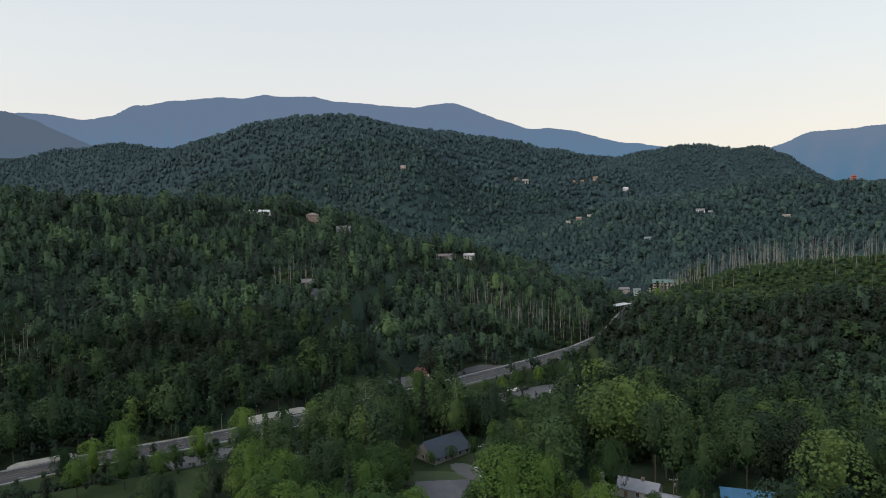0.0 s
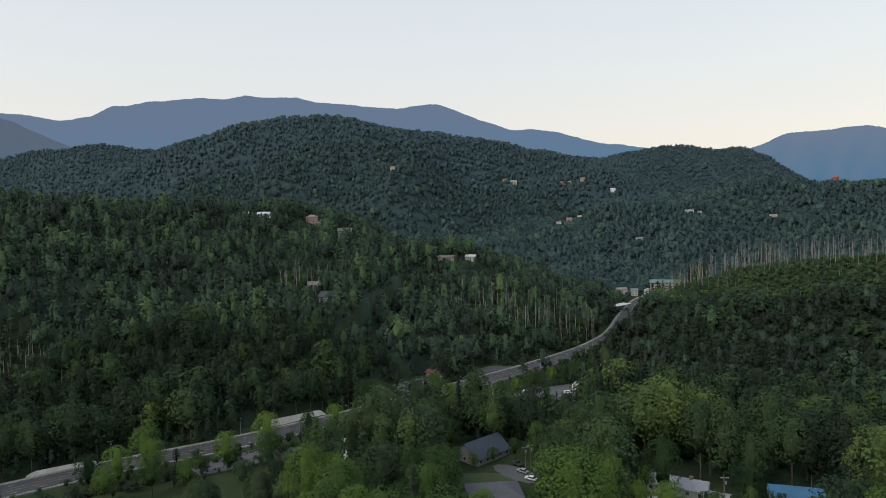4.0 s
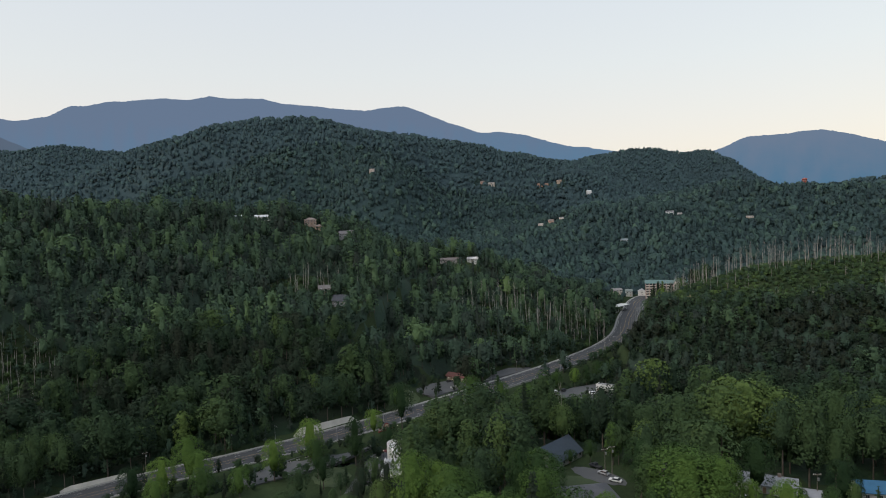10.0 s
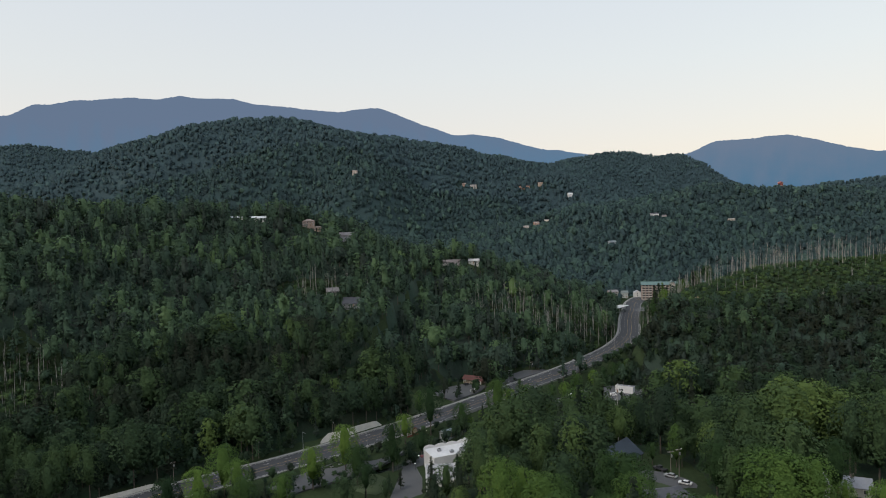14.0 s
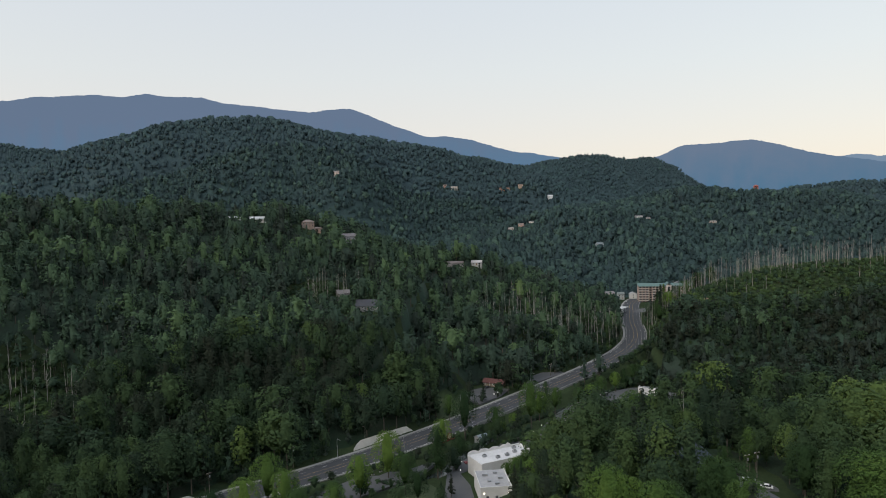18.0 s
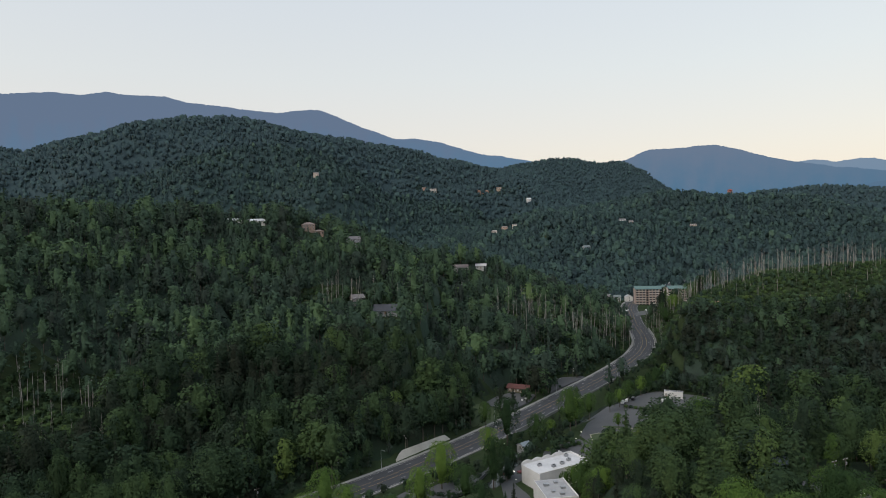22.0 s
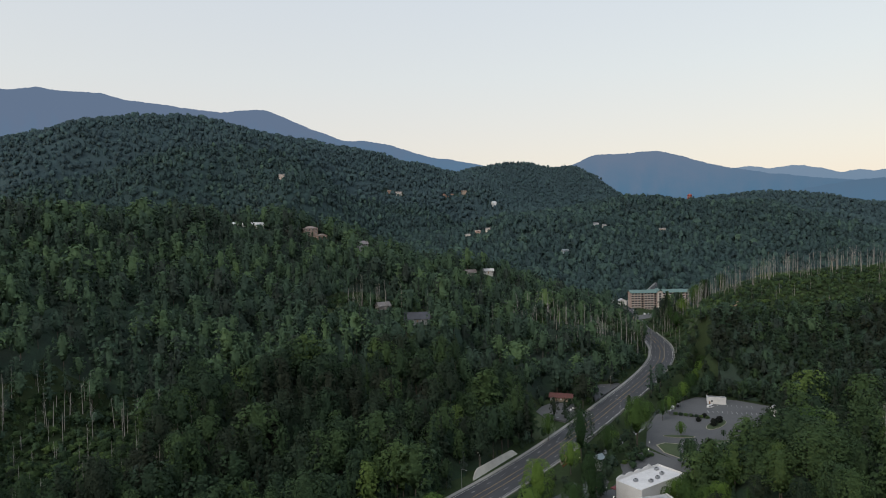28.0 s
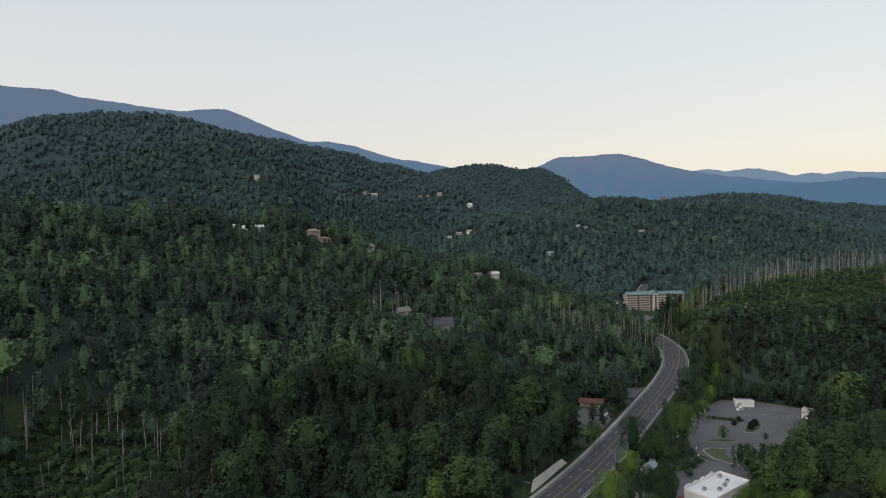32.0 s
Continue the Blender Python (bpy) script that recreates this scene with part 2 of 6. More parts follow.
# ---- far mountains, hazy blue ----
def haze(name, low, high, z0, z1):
    """Distant slopes in a blue glow that stands in for air haze, paler towards their feet."""
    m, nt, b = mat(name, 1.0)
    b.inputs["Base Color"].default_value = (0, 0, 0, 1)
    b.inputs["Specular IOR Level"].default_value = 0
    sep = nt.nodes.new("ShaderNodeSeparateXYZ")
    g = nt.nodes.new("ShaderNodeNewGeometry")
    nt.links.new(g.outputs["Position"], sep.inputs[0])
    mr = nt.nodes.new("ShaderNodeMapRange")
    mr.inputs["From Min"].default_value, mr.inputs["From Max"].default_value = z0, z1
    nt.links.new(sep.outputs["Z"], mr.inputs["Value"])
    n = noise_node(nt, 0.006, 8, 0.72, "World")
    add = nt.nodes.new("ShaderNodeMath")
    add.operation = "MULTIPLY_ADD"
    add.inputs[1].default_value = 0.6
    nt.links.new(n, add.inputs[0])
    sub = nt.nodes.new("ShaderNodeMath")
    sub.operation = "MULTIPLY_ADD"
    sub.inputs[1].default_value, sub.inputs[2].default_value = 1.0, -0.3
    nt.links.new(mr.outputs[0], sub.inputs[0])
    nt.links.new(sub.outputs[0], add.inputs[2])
    # evening light and shade on spurs and hollows, put into the glow by facing
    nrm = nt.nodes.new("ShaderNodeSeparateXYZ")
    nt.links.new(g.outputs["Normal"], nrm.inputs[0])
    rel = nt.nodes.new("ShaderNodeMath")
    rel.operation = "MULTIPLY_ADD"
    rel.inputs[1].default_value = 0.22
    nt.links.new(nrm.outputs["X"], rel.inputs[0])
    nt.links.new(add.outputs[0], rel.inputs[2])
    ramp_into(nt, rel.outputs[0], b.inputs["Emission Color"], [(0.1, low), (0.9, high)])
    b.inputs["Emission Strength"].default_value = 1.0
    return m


def far_range(name, label, profile, dist, material, seed, depth=1.0):
    """A mountain range along a skyline given by bearing and height angle, as a sloping ridge with spurs."""
    rs = np.random.RandomState(seed)
    az = np.array([p[0] for p in profile])
    el = np.array([p[1] for p in profile])
    a = np.arange(az[0], az[-1] + 0.01, 0.12)
    e = np.convolve(np.pad(np.interp(a, az, el), 3, mode="edge"), np.array((1, 2, 3, 4, 3, 2, 1)) / 16, "valid") + 0.035 * wave(a, 0 * a, 1.7, seed) + 0.014 * rs.randn(len(a))
    rows = []
    for j, g in enumerate(np.linspace(0, 1, 13)):
        spur = 300 * g * (0.5 + 0.5 * wave(a * 60 + 170 * g, 200 * g + 0 * a, 130, seed + 7)) + 35 * g * wave(a * 60 - 90 * g, 0 * a, 60, seed + 9)
        d = dist - (700 * g + spur) * depth
        top = dist * np.tan(np.radians(e))
        z = 120 + top * (1 - g) ** 1.15 - 250 * g
        rows.append(np.stack([-20 + d * np.sin(np.radians(a)), 10 + d * np.cos(np.radians(a)), z], -1))
    k = len(a)
    v = np.concatenate(rows)
    i = (np.arange(12)[:, None] * k + np.arange(k - 1)[None]).ravel()
    me = mesh_from(name, v.tolist(), np.stack([i, i + k, i + k + 1, i + 1], -1).tolist(), material, True)
    tagged(new(name, me), label, "mountain", kind="structure")


LEFT = [(-60, 9.5), (-50, 8.9), (-41.75, 8.78), (-40.66, 8.85), (-39.18, 8.76), (-37.47, 8.41), (-34.96, 9.03), (-33.75, 9.77), (-32.31, 9.89), (-31.33, 10.2), (-29.53, 10.38), (-26.96, 10.72), (-25.14, 10.57), (-23.37, 10.99), (-22.04, 10.81), (-19.05, 10.92), (-17.67, 10.47), (-15.29, 10.3), (-12.87, 10.06), (-10.41, 9.85), (-8.41, 10.01), (-6.69, 10.17), (-4.91, 9.44), (-2.66, 8.54), (0.09, 7.55), (1.7, 7.62), (4.1, 7.16), (6.07, 6.52), (7.78, 5.99), (9.48, 5.84), (11.16, 5.46), (17.16, 4.06), (25.16, 2.26)]
RIGHT = [(10.54, 1.83), (16.54, 3.93), (20.54, 5.23), (22.03, 5.82), (23.5, 5.75), (24.95, 5.79), (26.15, 5.92), (27.33, 5.86), (29.65, 5.11), (31.01, 4.57), (33.24, 4.07), (35.41, 3.58), (37.93, 3.17), (40.35, 2.86), (44.15, 2.25), (46.58, 1.87), (60, 2), (70, 1.8)]
PALE = [(27.93, 3.4), (31.93, 4), (33.27, 4.07), (34.37, 4.2), (35.66, 3.89), (37.13, 4.08), (37.96, 3.99), (39.18, 3.78), (40.38, 3.3), (41.93, 3.43), (42.69, 3.29), (43.81, 3.44), (45.27, 3.3), (46.6, 3.17), (60, 3.2), (70, 3.4)]
SPUR = [(35.19, 1.4), (38.19, 2.2), (40.01, 2.47), (40.99, 2.64), (42.15, 2.71), (43.65, 2.8), (44.75, 2.95), (46.44, 2.76), (58, 3), (70, 3.2)]
DUSKY = [(36.8, -0.8), (39.8, 0), (41.36, 0.45), (42.88, 0.7), (44.72, 0.76), (46.07, 0.79), (58, 0.9), (70, 1.2)]
SHOULDER = [(-62, 10.5), (-50, 9.6), (-42.64, 8.93), (-41.59, 8.67), (-40.52, 8.31), (-39.43, 7.81), (-38.32, 7.25), (-37.17, 6.76), (-35.17, 5.56)]
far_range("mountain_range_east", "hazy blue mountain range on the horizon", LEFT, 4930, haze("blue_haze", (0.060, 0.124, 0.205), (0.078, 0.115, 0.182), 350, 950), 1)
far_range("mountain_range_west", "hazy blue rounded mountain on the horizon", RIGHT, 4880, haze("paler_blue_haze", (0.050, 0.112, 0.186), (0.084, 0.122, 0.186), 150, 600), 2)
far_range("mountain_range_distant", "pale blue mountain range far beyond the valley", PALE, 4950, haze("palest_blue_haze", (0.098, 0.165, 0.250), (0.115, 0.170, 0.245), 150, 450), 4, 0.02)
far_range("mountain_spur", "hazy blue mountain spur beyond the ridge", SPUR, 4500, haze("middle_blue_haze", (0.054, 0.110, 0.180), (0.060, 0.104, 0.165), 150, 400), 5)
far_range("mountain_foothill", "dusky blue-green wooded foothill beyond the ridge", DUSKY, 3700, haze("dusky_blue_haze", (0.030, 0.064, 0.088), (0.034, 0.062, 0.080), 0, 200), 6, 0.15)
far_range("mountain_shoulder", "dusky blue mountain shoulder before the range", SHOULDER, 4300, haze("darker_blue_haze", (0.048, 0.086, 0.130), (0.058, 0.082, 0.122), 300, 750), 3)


# ---- road ----
def strip(pts, step=6.0):
    """The smoothed line through some places, and the way to its right."""
    P = np.array(pts, float)
    s = np.concatenate([[0], np.hypot(*np.diff(P[:, :2], axis=0).T).cumsum()])
    q = np.arange(0, s[-1], step)
    C = np.stack([np.interp(q, s, P[:, k]) for k in range(3)], -1)
    pad = int(15 / step)
    ker = np.ones(2 * pad + 1) / (2 * pad + 1)
    C = np.stack([np.convolve(np.pad(C[:, k], pad, mode="reflect", reflect_type="odd"), ker, "valid") for k in range(3)], -1)
    T = np.gradient(C[:, :2], axis=0)
    T /= np.linalg.norm(T, axis=1)[:, None]
    N = np.stack([T[:, 1], -T[:, 0]], -1)
    return C, N


ROAD_C, ROAD_N = strip(ROAD, 3.0)


def ribbon(name, o1, o2, lift, material, i0=0, i1=None, thick=0.0):
    C, N = ROAD_C[i0:i1], ROAD_N[i0:i1]
    n = len(C)
    v = []
    for c, m in zip(C, N):
        z = c[2] + lift
        v += [(c[0] + m[0] * o1, c[1] + m[1] * o1, z), (c[0] + m[0] * o2, c[1] + m[1] * o2, z)]
        if thick:
            v += [(c[0] + m[0] * o2, c[1] + m[1] * o2, z - thick), (c[0] + m[0] * o1, c[1] + m[1] * o1, z - thick)]
    k = 4 if thick else 2
    f = []
    for i in range(n - 1):
        a, b = i * k, (i + 1) * k
        f.append((a, a + 1, b + 1, b))
        if thick:
            f += [(a + 1, a + 2, b + 2, b + 1), (a + 3, a, b, b + 3)]
    if thick:
        f += [(0, 3, 2, 1), tuple((n - 1) * 4 + j for j in (0, 1, 2, 3))]
    return mesh_from(name, v, f, material)


M_WHITE_LINE = grain("white_road_paint", (0.42, 0.42, 0.40), (0.62, 0.62, 0.60), 0.5, 4, 0.7)
M_YELLOW_LINE = grain("yellow_road_paint", (0.34, 0.22, 0.07), (0.46, 0.31, 0.11), 0.5, 4, 0.7)
road = new("road", ribbon("road", -9.6, 9.6, 0.1, M_ASPHALT, thick=0.6))
tagged(road, "grey asphalt five-lane highway with worn markings", "road", kind="structure")


# ---- trees ----
def crown(rs, n, shape, size, boughs, core, fill=0.38, lift=0.3):
    """One crown on a tree of height 1: n small tilted leaf sheets over rounded boughs, and a knobbly leafy mass inside them.
    Gives triangle corners and, for each corner, the way out of the foliage."""
    z0, z1, rmax, zm, squash = {"round": (0.27, 0.98, 0.25, 0.56, 1.1), "tall": (0.20, 1.0, 0.17, 0.46, 1.4), "cone": (0.16, 1.0, 0.17, 0.20, 0.55),
                                "wide": (0.34, 0.97, 0.275, 0.58, 1.0)}[shape]

    def reach(z):
        g = np.clip((z - zm) / np.where(z > zm, z1 - zm, zm - z0), -1, 1)
        if shape == "cone":
            return rmax * np.clip(np.where(z > zm, 1 - g, 1 + g) * 0.95 + 0.05, 0, 1)
        return rmax * np.sqrt(np.clip(1 - np.abs(g) ** 2.2, 0.0, 1))

    # boughs in a spiral up the crown, the last one on its tip
    t = (np.arange(boughs) + rs.uniform(0.2, 0.8, boughs)) / boughs
    br = (0.43 if shape != "cone" else 0.34) * rmax * rs.uniform(0.72, 1.28, boughs) * (1.25 if boughs < 12 else 1.0)
    if shape == "cone":
        br = br * (1.15 - 0.75 * t)
    bz = z0 + 0.5 * br + (z1 - z0 - 1.4 * br) * t
    a = 2.4 * np.arange(boughs) + rs.uniform(-0.5, 0.5, boughs)
    bd = np.maximum(reach(bz) - 0.72 * br, 0.0) * rs.uniform(0.75, 1.12, boughs)
    bd[-1] *= 0.3
    C = np.stack([bd * np.cos(a), bd * np.sin(a), bz], -1)
    S = np.array((1, 1, squash))
    m = n * 5
    pick = rs.choice(boughs, m, p=br ** 2 / (br ** 2).sum())
    d = rs.randn(m, 3)
    d /= np.linalg.norm(d, axis=1)[:, None]
    d[:, 2] = np.where(d[:, 2] < -0.2, -d[:, 2], d[:, 2])
    P = C[pick] + d * S * (br[pick] * rs.uniform(0.84, 1.14, m))[:, None]
    deep = (np.linalg.norm((P[:, None] - C[None]) / S, axis=2) < br[None] * 0.8).any(1)
    keep = np.concatenate([np.where(~deep)[0], np.where(deep)[0]])[:n]
    P, d = P[keep], d[keep]
    out = P - np.array((0, 0, zm))
    out /= np.array((rmax, rmax, (z1 - z0) * 0.55))
    out /= np.linalg.norm(out, axis=1)[:, None] + 1e-6
    N = 1.0 * d + 0.3 * out + (0, 0, lift) + 0.16 * rs.randn(n, 3)
    N /= np.linalg.norm(N, axis=1)[:, None]
    f = N + 0.28 * rs.randn(n, 3)
    f /= np.linalg.norm(f, axis=1)[:, None]
    u = np.cross(f, rs.randn(n, 3))
    u /= np.linalg.norm(u, axis=1)[:, None]
    w = np.cross(f, u)
    s = size * rs.uniform(0.6, 1.3, (n, 1))
    T = np.stack([P + u * s, P - u * s * 0.55 + w * s * 0.9, P - u * s * 0.55 - w * s * 0.9], 1)
    NN = np.repeat(N[:, None], 3, 1)
    rings, segs = core
    z = np.linspace(z0 + 0.02, z1 - 0.05, rings)
    A = 6.2832 / segs * (np.arange(segs)[None] + rs.uniform(-0.3, 0.3, (rings, segs)))
    R = fill * reach(z)[:, None] * rs.uniform(0.72, 1.2, (rings, segs))
    K = np.stack([R * np.cos(A), R * np.sin(A), z[:, None] + rs.uniform(-0.02, 0.02, (rings, segs))], -1)
    K = np.concatenate([K, np.broadcast_to((0, 0, z1 - 0.03), (1, segs, 3))])
    nxt = np.roll(K, -1, 1)
    G = np.concatenate([np.stack([K[:-1], nxt[:-1], K[1:]], 2).reshape(-1, 3, 3), np.stack([nxt[:-1], nxt[1:], K[1:]], 2).reshape(-1, 3, 3)[: (rings - 1) * segs]])
    GN = (G - np.array((0, 0, zm))) / np.array((rmax, rmax, (z1 - z0) * 0.55))
    GN = GN / (np.linalg.norm(GN, axis=2)[..., None] + 1e-6) + (0, 0, lift)
    GN /= np.linalg.norm(GN, axis=2)[..., None] + 1e-6
    T, NN = np.concatenate([T, G]), np.concatenate([NN, GN])
    wrong = (np.cross(T[:, 1] - T[:, 0], T[:, 2] - T[:, 0]) * NN[:, 0]).sum(1) < 0
    T[wrong] = T[wrong][:, ::-1]
    NN[wrong] = NN[wrong][:, ::-1]
    return T, NN


def soft_normals(me, N):
    """Light falls on leaves as on the rounded mass that they make up."""
    me.attributes.new("custom_normal", "FLOAT_VECTOR", "POINT").data.foreach_set("vector", np.asarray(N, np.float32).ravel())
    me.update()


def leaf_mesh(name, leaves, material, drop=0.0):
    T, N = leaves
    me = mesh_from(name, (T.reshape(-1, 3) - (0, 0, drop)).tolist(), np.arange(len(T) * 3).reshape(-1, 3).tolist(), material, True)
    soft_normals(me, N)
    return me


SHAPES = ["round", "tall", "round", "tall", "cone", "wide", "round", "wide", "cone", "round"]


def library(n, size, boughs, core, fill=0.38, lift=0.3):
    return [crown(np.random.RandomState(40 + 7 * i), n, s, size, boughs, core, fill, lift) for i, s in enumerate(SHAPES)]


def trunk_verts(h, r, sides=5, lean=0.0):
    v = []
    for z, k in ((0, 1.25), (0.35 * h, 0.8), (h, 0.25)):
        for i in range(sides):
            a = 6.283 * i / sides
            v.append((r * k * math.cos(a) + lean * z, r * k * math.sin(a), z))
    f = [(j * sides + i, j * sides + (i + 1) % sides, (j + 1) * sides + (i + 1) % sides, (j + 1) * sides + i) for j in range(2) for i in range(sides)]
    return v, f


def forest(name, label, places, lib, trunks=True, leaf=M_FOREST):
    """Many trees as one mesh: places are rows x, y, z, height, width factor, turn, kind, tint."""
    qs, ns, tints, tv, tf = [], [], [], [], []
    for x, y, z, h, wf, turn, kind, tint in places:
        q, qn = lib[int(kind)]
        c, s = math.cos(turn), math.sin(turn)
        R = np.array([[c * wf, s * wf, 0], [-s * wf, c * wf, 0], [0, 0, 1]]) * h
        qs.append((q.reshape(-1, 3) @ R + (x, y, z)).astype(np.float32))
        ns.append((qn.reshape(-1, 3) @ np.array([[c, s, 0], [-s, c, 0], [0, 0, 1]])).astype(np.float32))
        tints.append(np.full(len(qs[-1]), tint))
        if trunks:
            b = len(tv)
            r = 0.011 * h
            for zz, k in ((-1.0, 1.2), (0.75 * h, 0.3)):
                for i in range(4):
                    tv.append((x + r * k * math.cos(1.57 * i), y + r * k * math.sin(1.57 * i), z + zz))
            tf += [(b + i, b + (i + 1) % 4, b + 4 + i) for i in range(4)] + [(b + (i + 1) % 4, b + 4 + (i + 1) % 4, b + 4 + i) for i in range(4)]
    V = np.concatenate(qs)
    nq = len(V) // 3
    T = np.concatenate(tints)
    nt_ = len(tv)
    if nt_:
        V = np.concatenate([V, np.array(tv)])
        ns.append(np.tile([(1.0, 0, 0), (0, 1, 0), (-1, 0, 0), (0, -1, 0)], (nt_ // 4, 1)))
        T = np.concatenate([T, np.full(nt_, 0.5)])
    me = bpy.data.meshes.new(name)
    me.vertices.add(len(V))
    me.vertices.foreach_set("co", V.astype(np.float32).ravel())
    loops = np.concatenate([np.arange(nq * 3), np.array(tf, int).ravel() + nq * 3]) if nt_ else np.arange(nq * 3)
    loops = loops.astype(np.int32)
    nf = len(loops) // 3
    me.loops.add(len(loops))
    me.loops.foreach_set("vertex_index", loops)
    me.polygons.add(nf)
    me.polygons.foreach_set("loop_start", np.arange(nf, dtype=np.int32) * 3)
    me.polygons.foreach_set("loop_total", np.full(nf, 3, np.int32))
    me.materials.append(leaf)
    me.materials.append(M_BARK)
    me.polygons.foreach_set("material_index", (np.arange(nf) >= nq).astype(np.int32))
    a = me.attributes.new("tint", "FLOAT", "POINT")
    a.data.foreach_set("value", T.astype(np.float32))
    me.update(calc_edges=True)
    soft_normals(me, np.concatenate(ns))
    return tagged(new(name, me), label, "forest", kind="stuff")


rng = np.random.RandomState(11)


def scatter(x0, x1, y0, y1, step):
    """Loose rows turned out of true, then shaken about."""
    r = np.hypot(x1 - x0, y1 - y0) / 2
    gx, gy = np.meshgrid(np.arange(-r, r, step), np.arange(-r, r, step))
    gx = gx + (np.arange(gx.shape[0]) % 2)[:, None] * step / 2
    gx = gx + rng.uniform(-0.5, 0.5, gx.shape) * step
    gy = gy + rng.uniform(-0.5, 0.5, gx.shape) * step
    x, y = (gx * 0.83 - gy * 0.56).ravel() + (x0 + x1) / 2, (gx * 0.56 + gy * 0.83).ravel() + (y0 + y1) / 2
    k = (x > x0) & (x < x1) & (y > y0) & (y < y1)
    return x[k], y[k]


CLEAR = [(98, 402, 42), (72, 370, 33), (126, 418, 34), (150, 408, 20), (6, 285, 15), (20, 314, 21), (10, 298, 15), (40, 337, 10), (27, 455, 11), (14, 436, 13), (6, 426, 10), (66, 473, 14), (-4, 404, 13), (-14, 340, 12),
         (84, 228, 18), (73, 238, 13), (-12, 232, 32), (4, 262, 16), (-45, 232, 25), (86, 205, 17), (90, 186, 13), (116, 196, 8), (144, 204, 17), (146, 188, 14), (181, 203, 12), (182, 186, 10),
         (270, 770, 44), (228, 722, 22), (194, 712, 17), (-89, 525, 10), (-66, 496, 12), (-117, 528, 15), (-231, 708, 12), (-204, 694, 12), (-144, 690, 11), (-100, 659, 11), (9, 678, 12), (34, 682, 8)]


FAR_HOMES = [(55, 1797), (30, 1800), (190, 1841), (215, 1841), (248, 1838), (325, 1797), (402, 1273), (420, 1268), (160, 1388), (182, 1384), (204, 1382), (-240, 1573), (287, 1138), (560, 1290), (210, 808), (226, 812), (243, 816), (1000, 1535), (805, 1592)]
NEAR_HOMES = [(-231, 716), (-204, 703), (-148, 699), (-137, 695), (-100, 667), (9, 686), (34, 690), (-89, 530), (-66, 500), (28, 464)]
HOMES = [(hx, hy, float(land(hx, hy)) + 4.5, 11) for hx, hy in FAR_HOMES] + [(hx, hy, float(land(hx, hy)) + 3.5, 10) for hx, hy in NEAR_HOMES]
HOMES = [h + (-20, 20) for h in HOMES] + [(hx, hy, 25.5, half, 85, -7) for hx, hy, half in ((148, 212, 13), (181, 206, 11), (86, 200, 11), (80, 238, 11))] + [(28, 462, 1.5, 15, -115, 30), (72, 380, -4, 24, -72, 19), (86, 386, -4, 26, -140, 46)]
CLEAR += [(hx, hy - 4, 11) for hx, hy in FAR_HOMES]


def growth(x, y):
    """Tree height factor and whether a tree stands at each place."""
    ok = np.ones(x.shape, bool)
    d, _ = seg_dist(x, y, ROAD)
    ok &= d > 14.5
    d, _ = seg_dist(x, y, CREEK)
    ok &= d > 5
    for cx, cy, r in CLEAR:
        ok &= np.hypot(x - cx, y - cy) > r
    # the creek strip between the highway and the village shelf is open, with few trees
    d, _ = seg_dist(x, y, [(-190, 195), (-120, 250), (-40, 306), (14, 352)])
    e, _ = seg_dist(x, y, [(20, 360), (80, 420), (140, 482), (176, 534)])
    ok &= ~(((d < 36) | (e < 13)) & (np.sin(x * 12.9 + y * 78.2) * 43758.5 % 1 > 0.10))
    return ok


def burnt(x, y):
    """1 on the burnt crests, where only scrub and dead trunks stand."""
    d, _ = seg_dist(x, y, RIDGES[1][1][2:])
    a = smooth((128 - d) / 52)
    b = 0.85 * smooth((52 - np.hypot(x + 256, (y - 352) / 1.3)) / 20)
    c = 0.62 * smooth((50 - np.hypot((x - 88) / 1.35, y - 562)) / 18)
    e = 0.55 * smooth((26 - np.hypot((x + 105) / 1.6, y - 528)) / 10)
    return np.maximum(np.maximum(a, b), np.maximum(c, e))


def burnt_flank(x, y):
    d, _ = seg_dist(x, y, RIDGES[1][1])
    return smooth((d - 84) / 40) * smooth((250 - d) / 60) * (x > 120) * (y > 300)


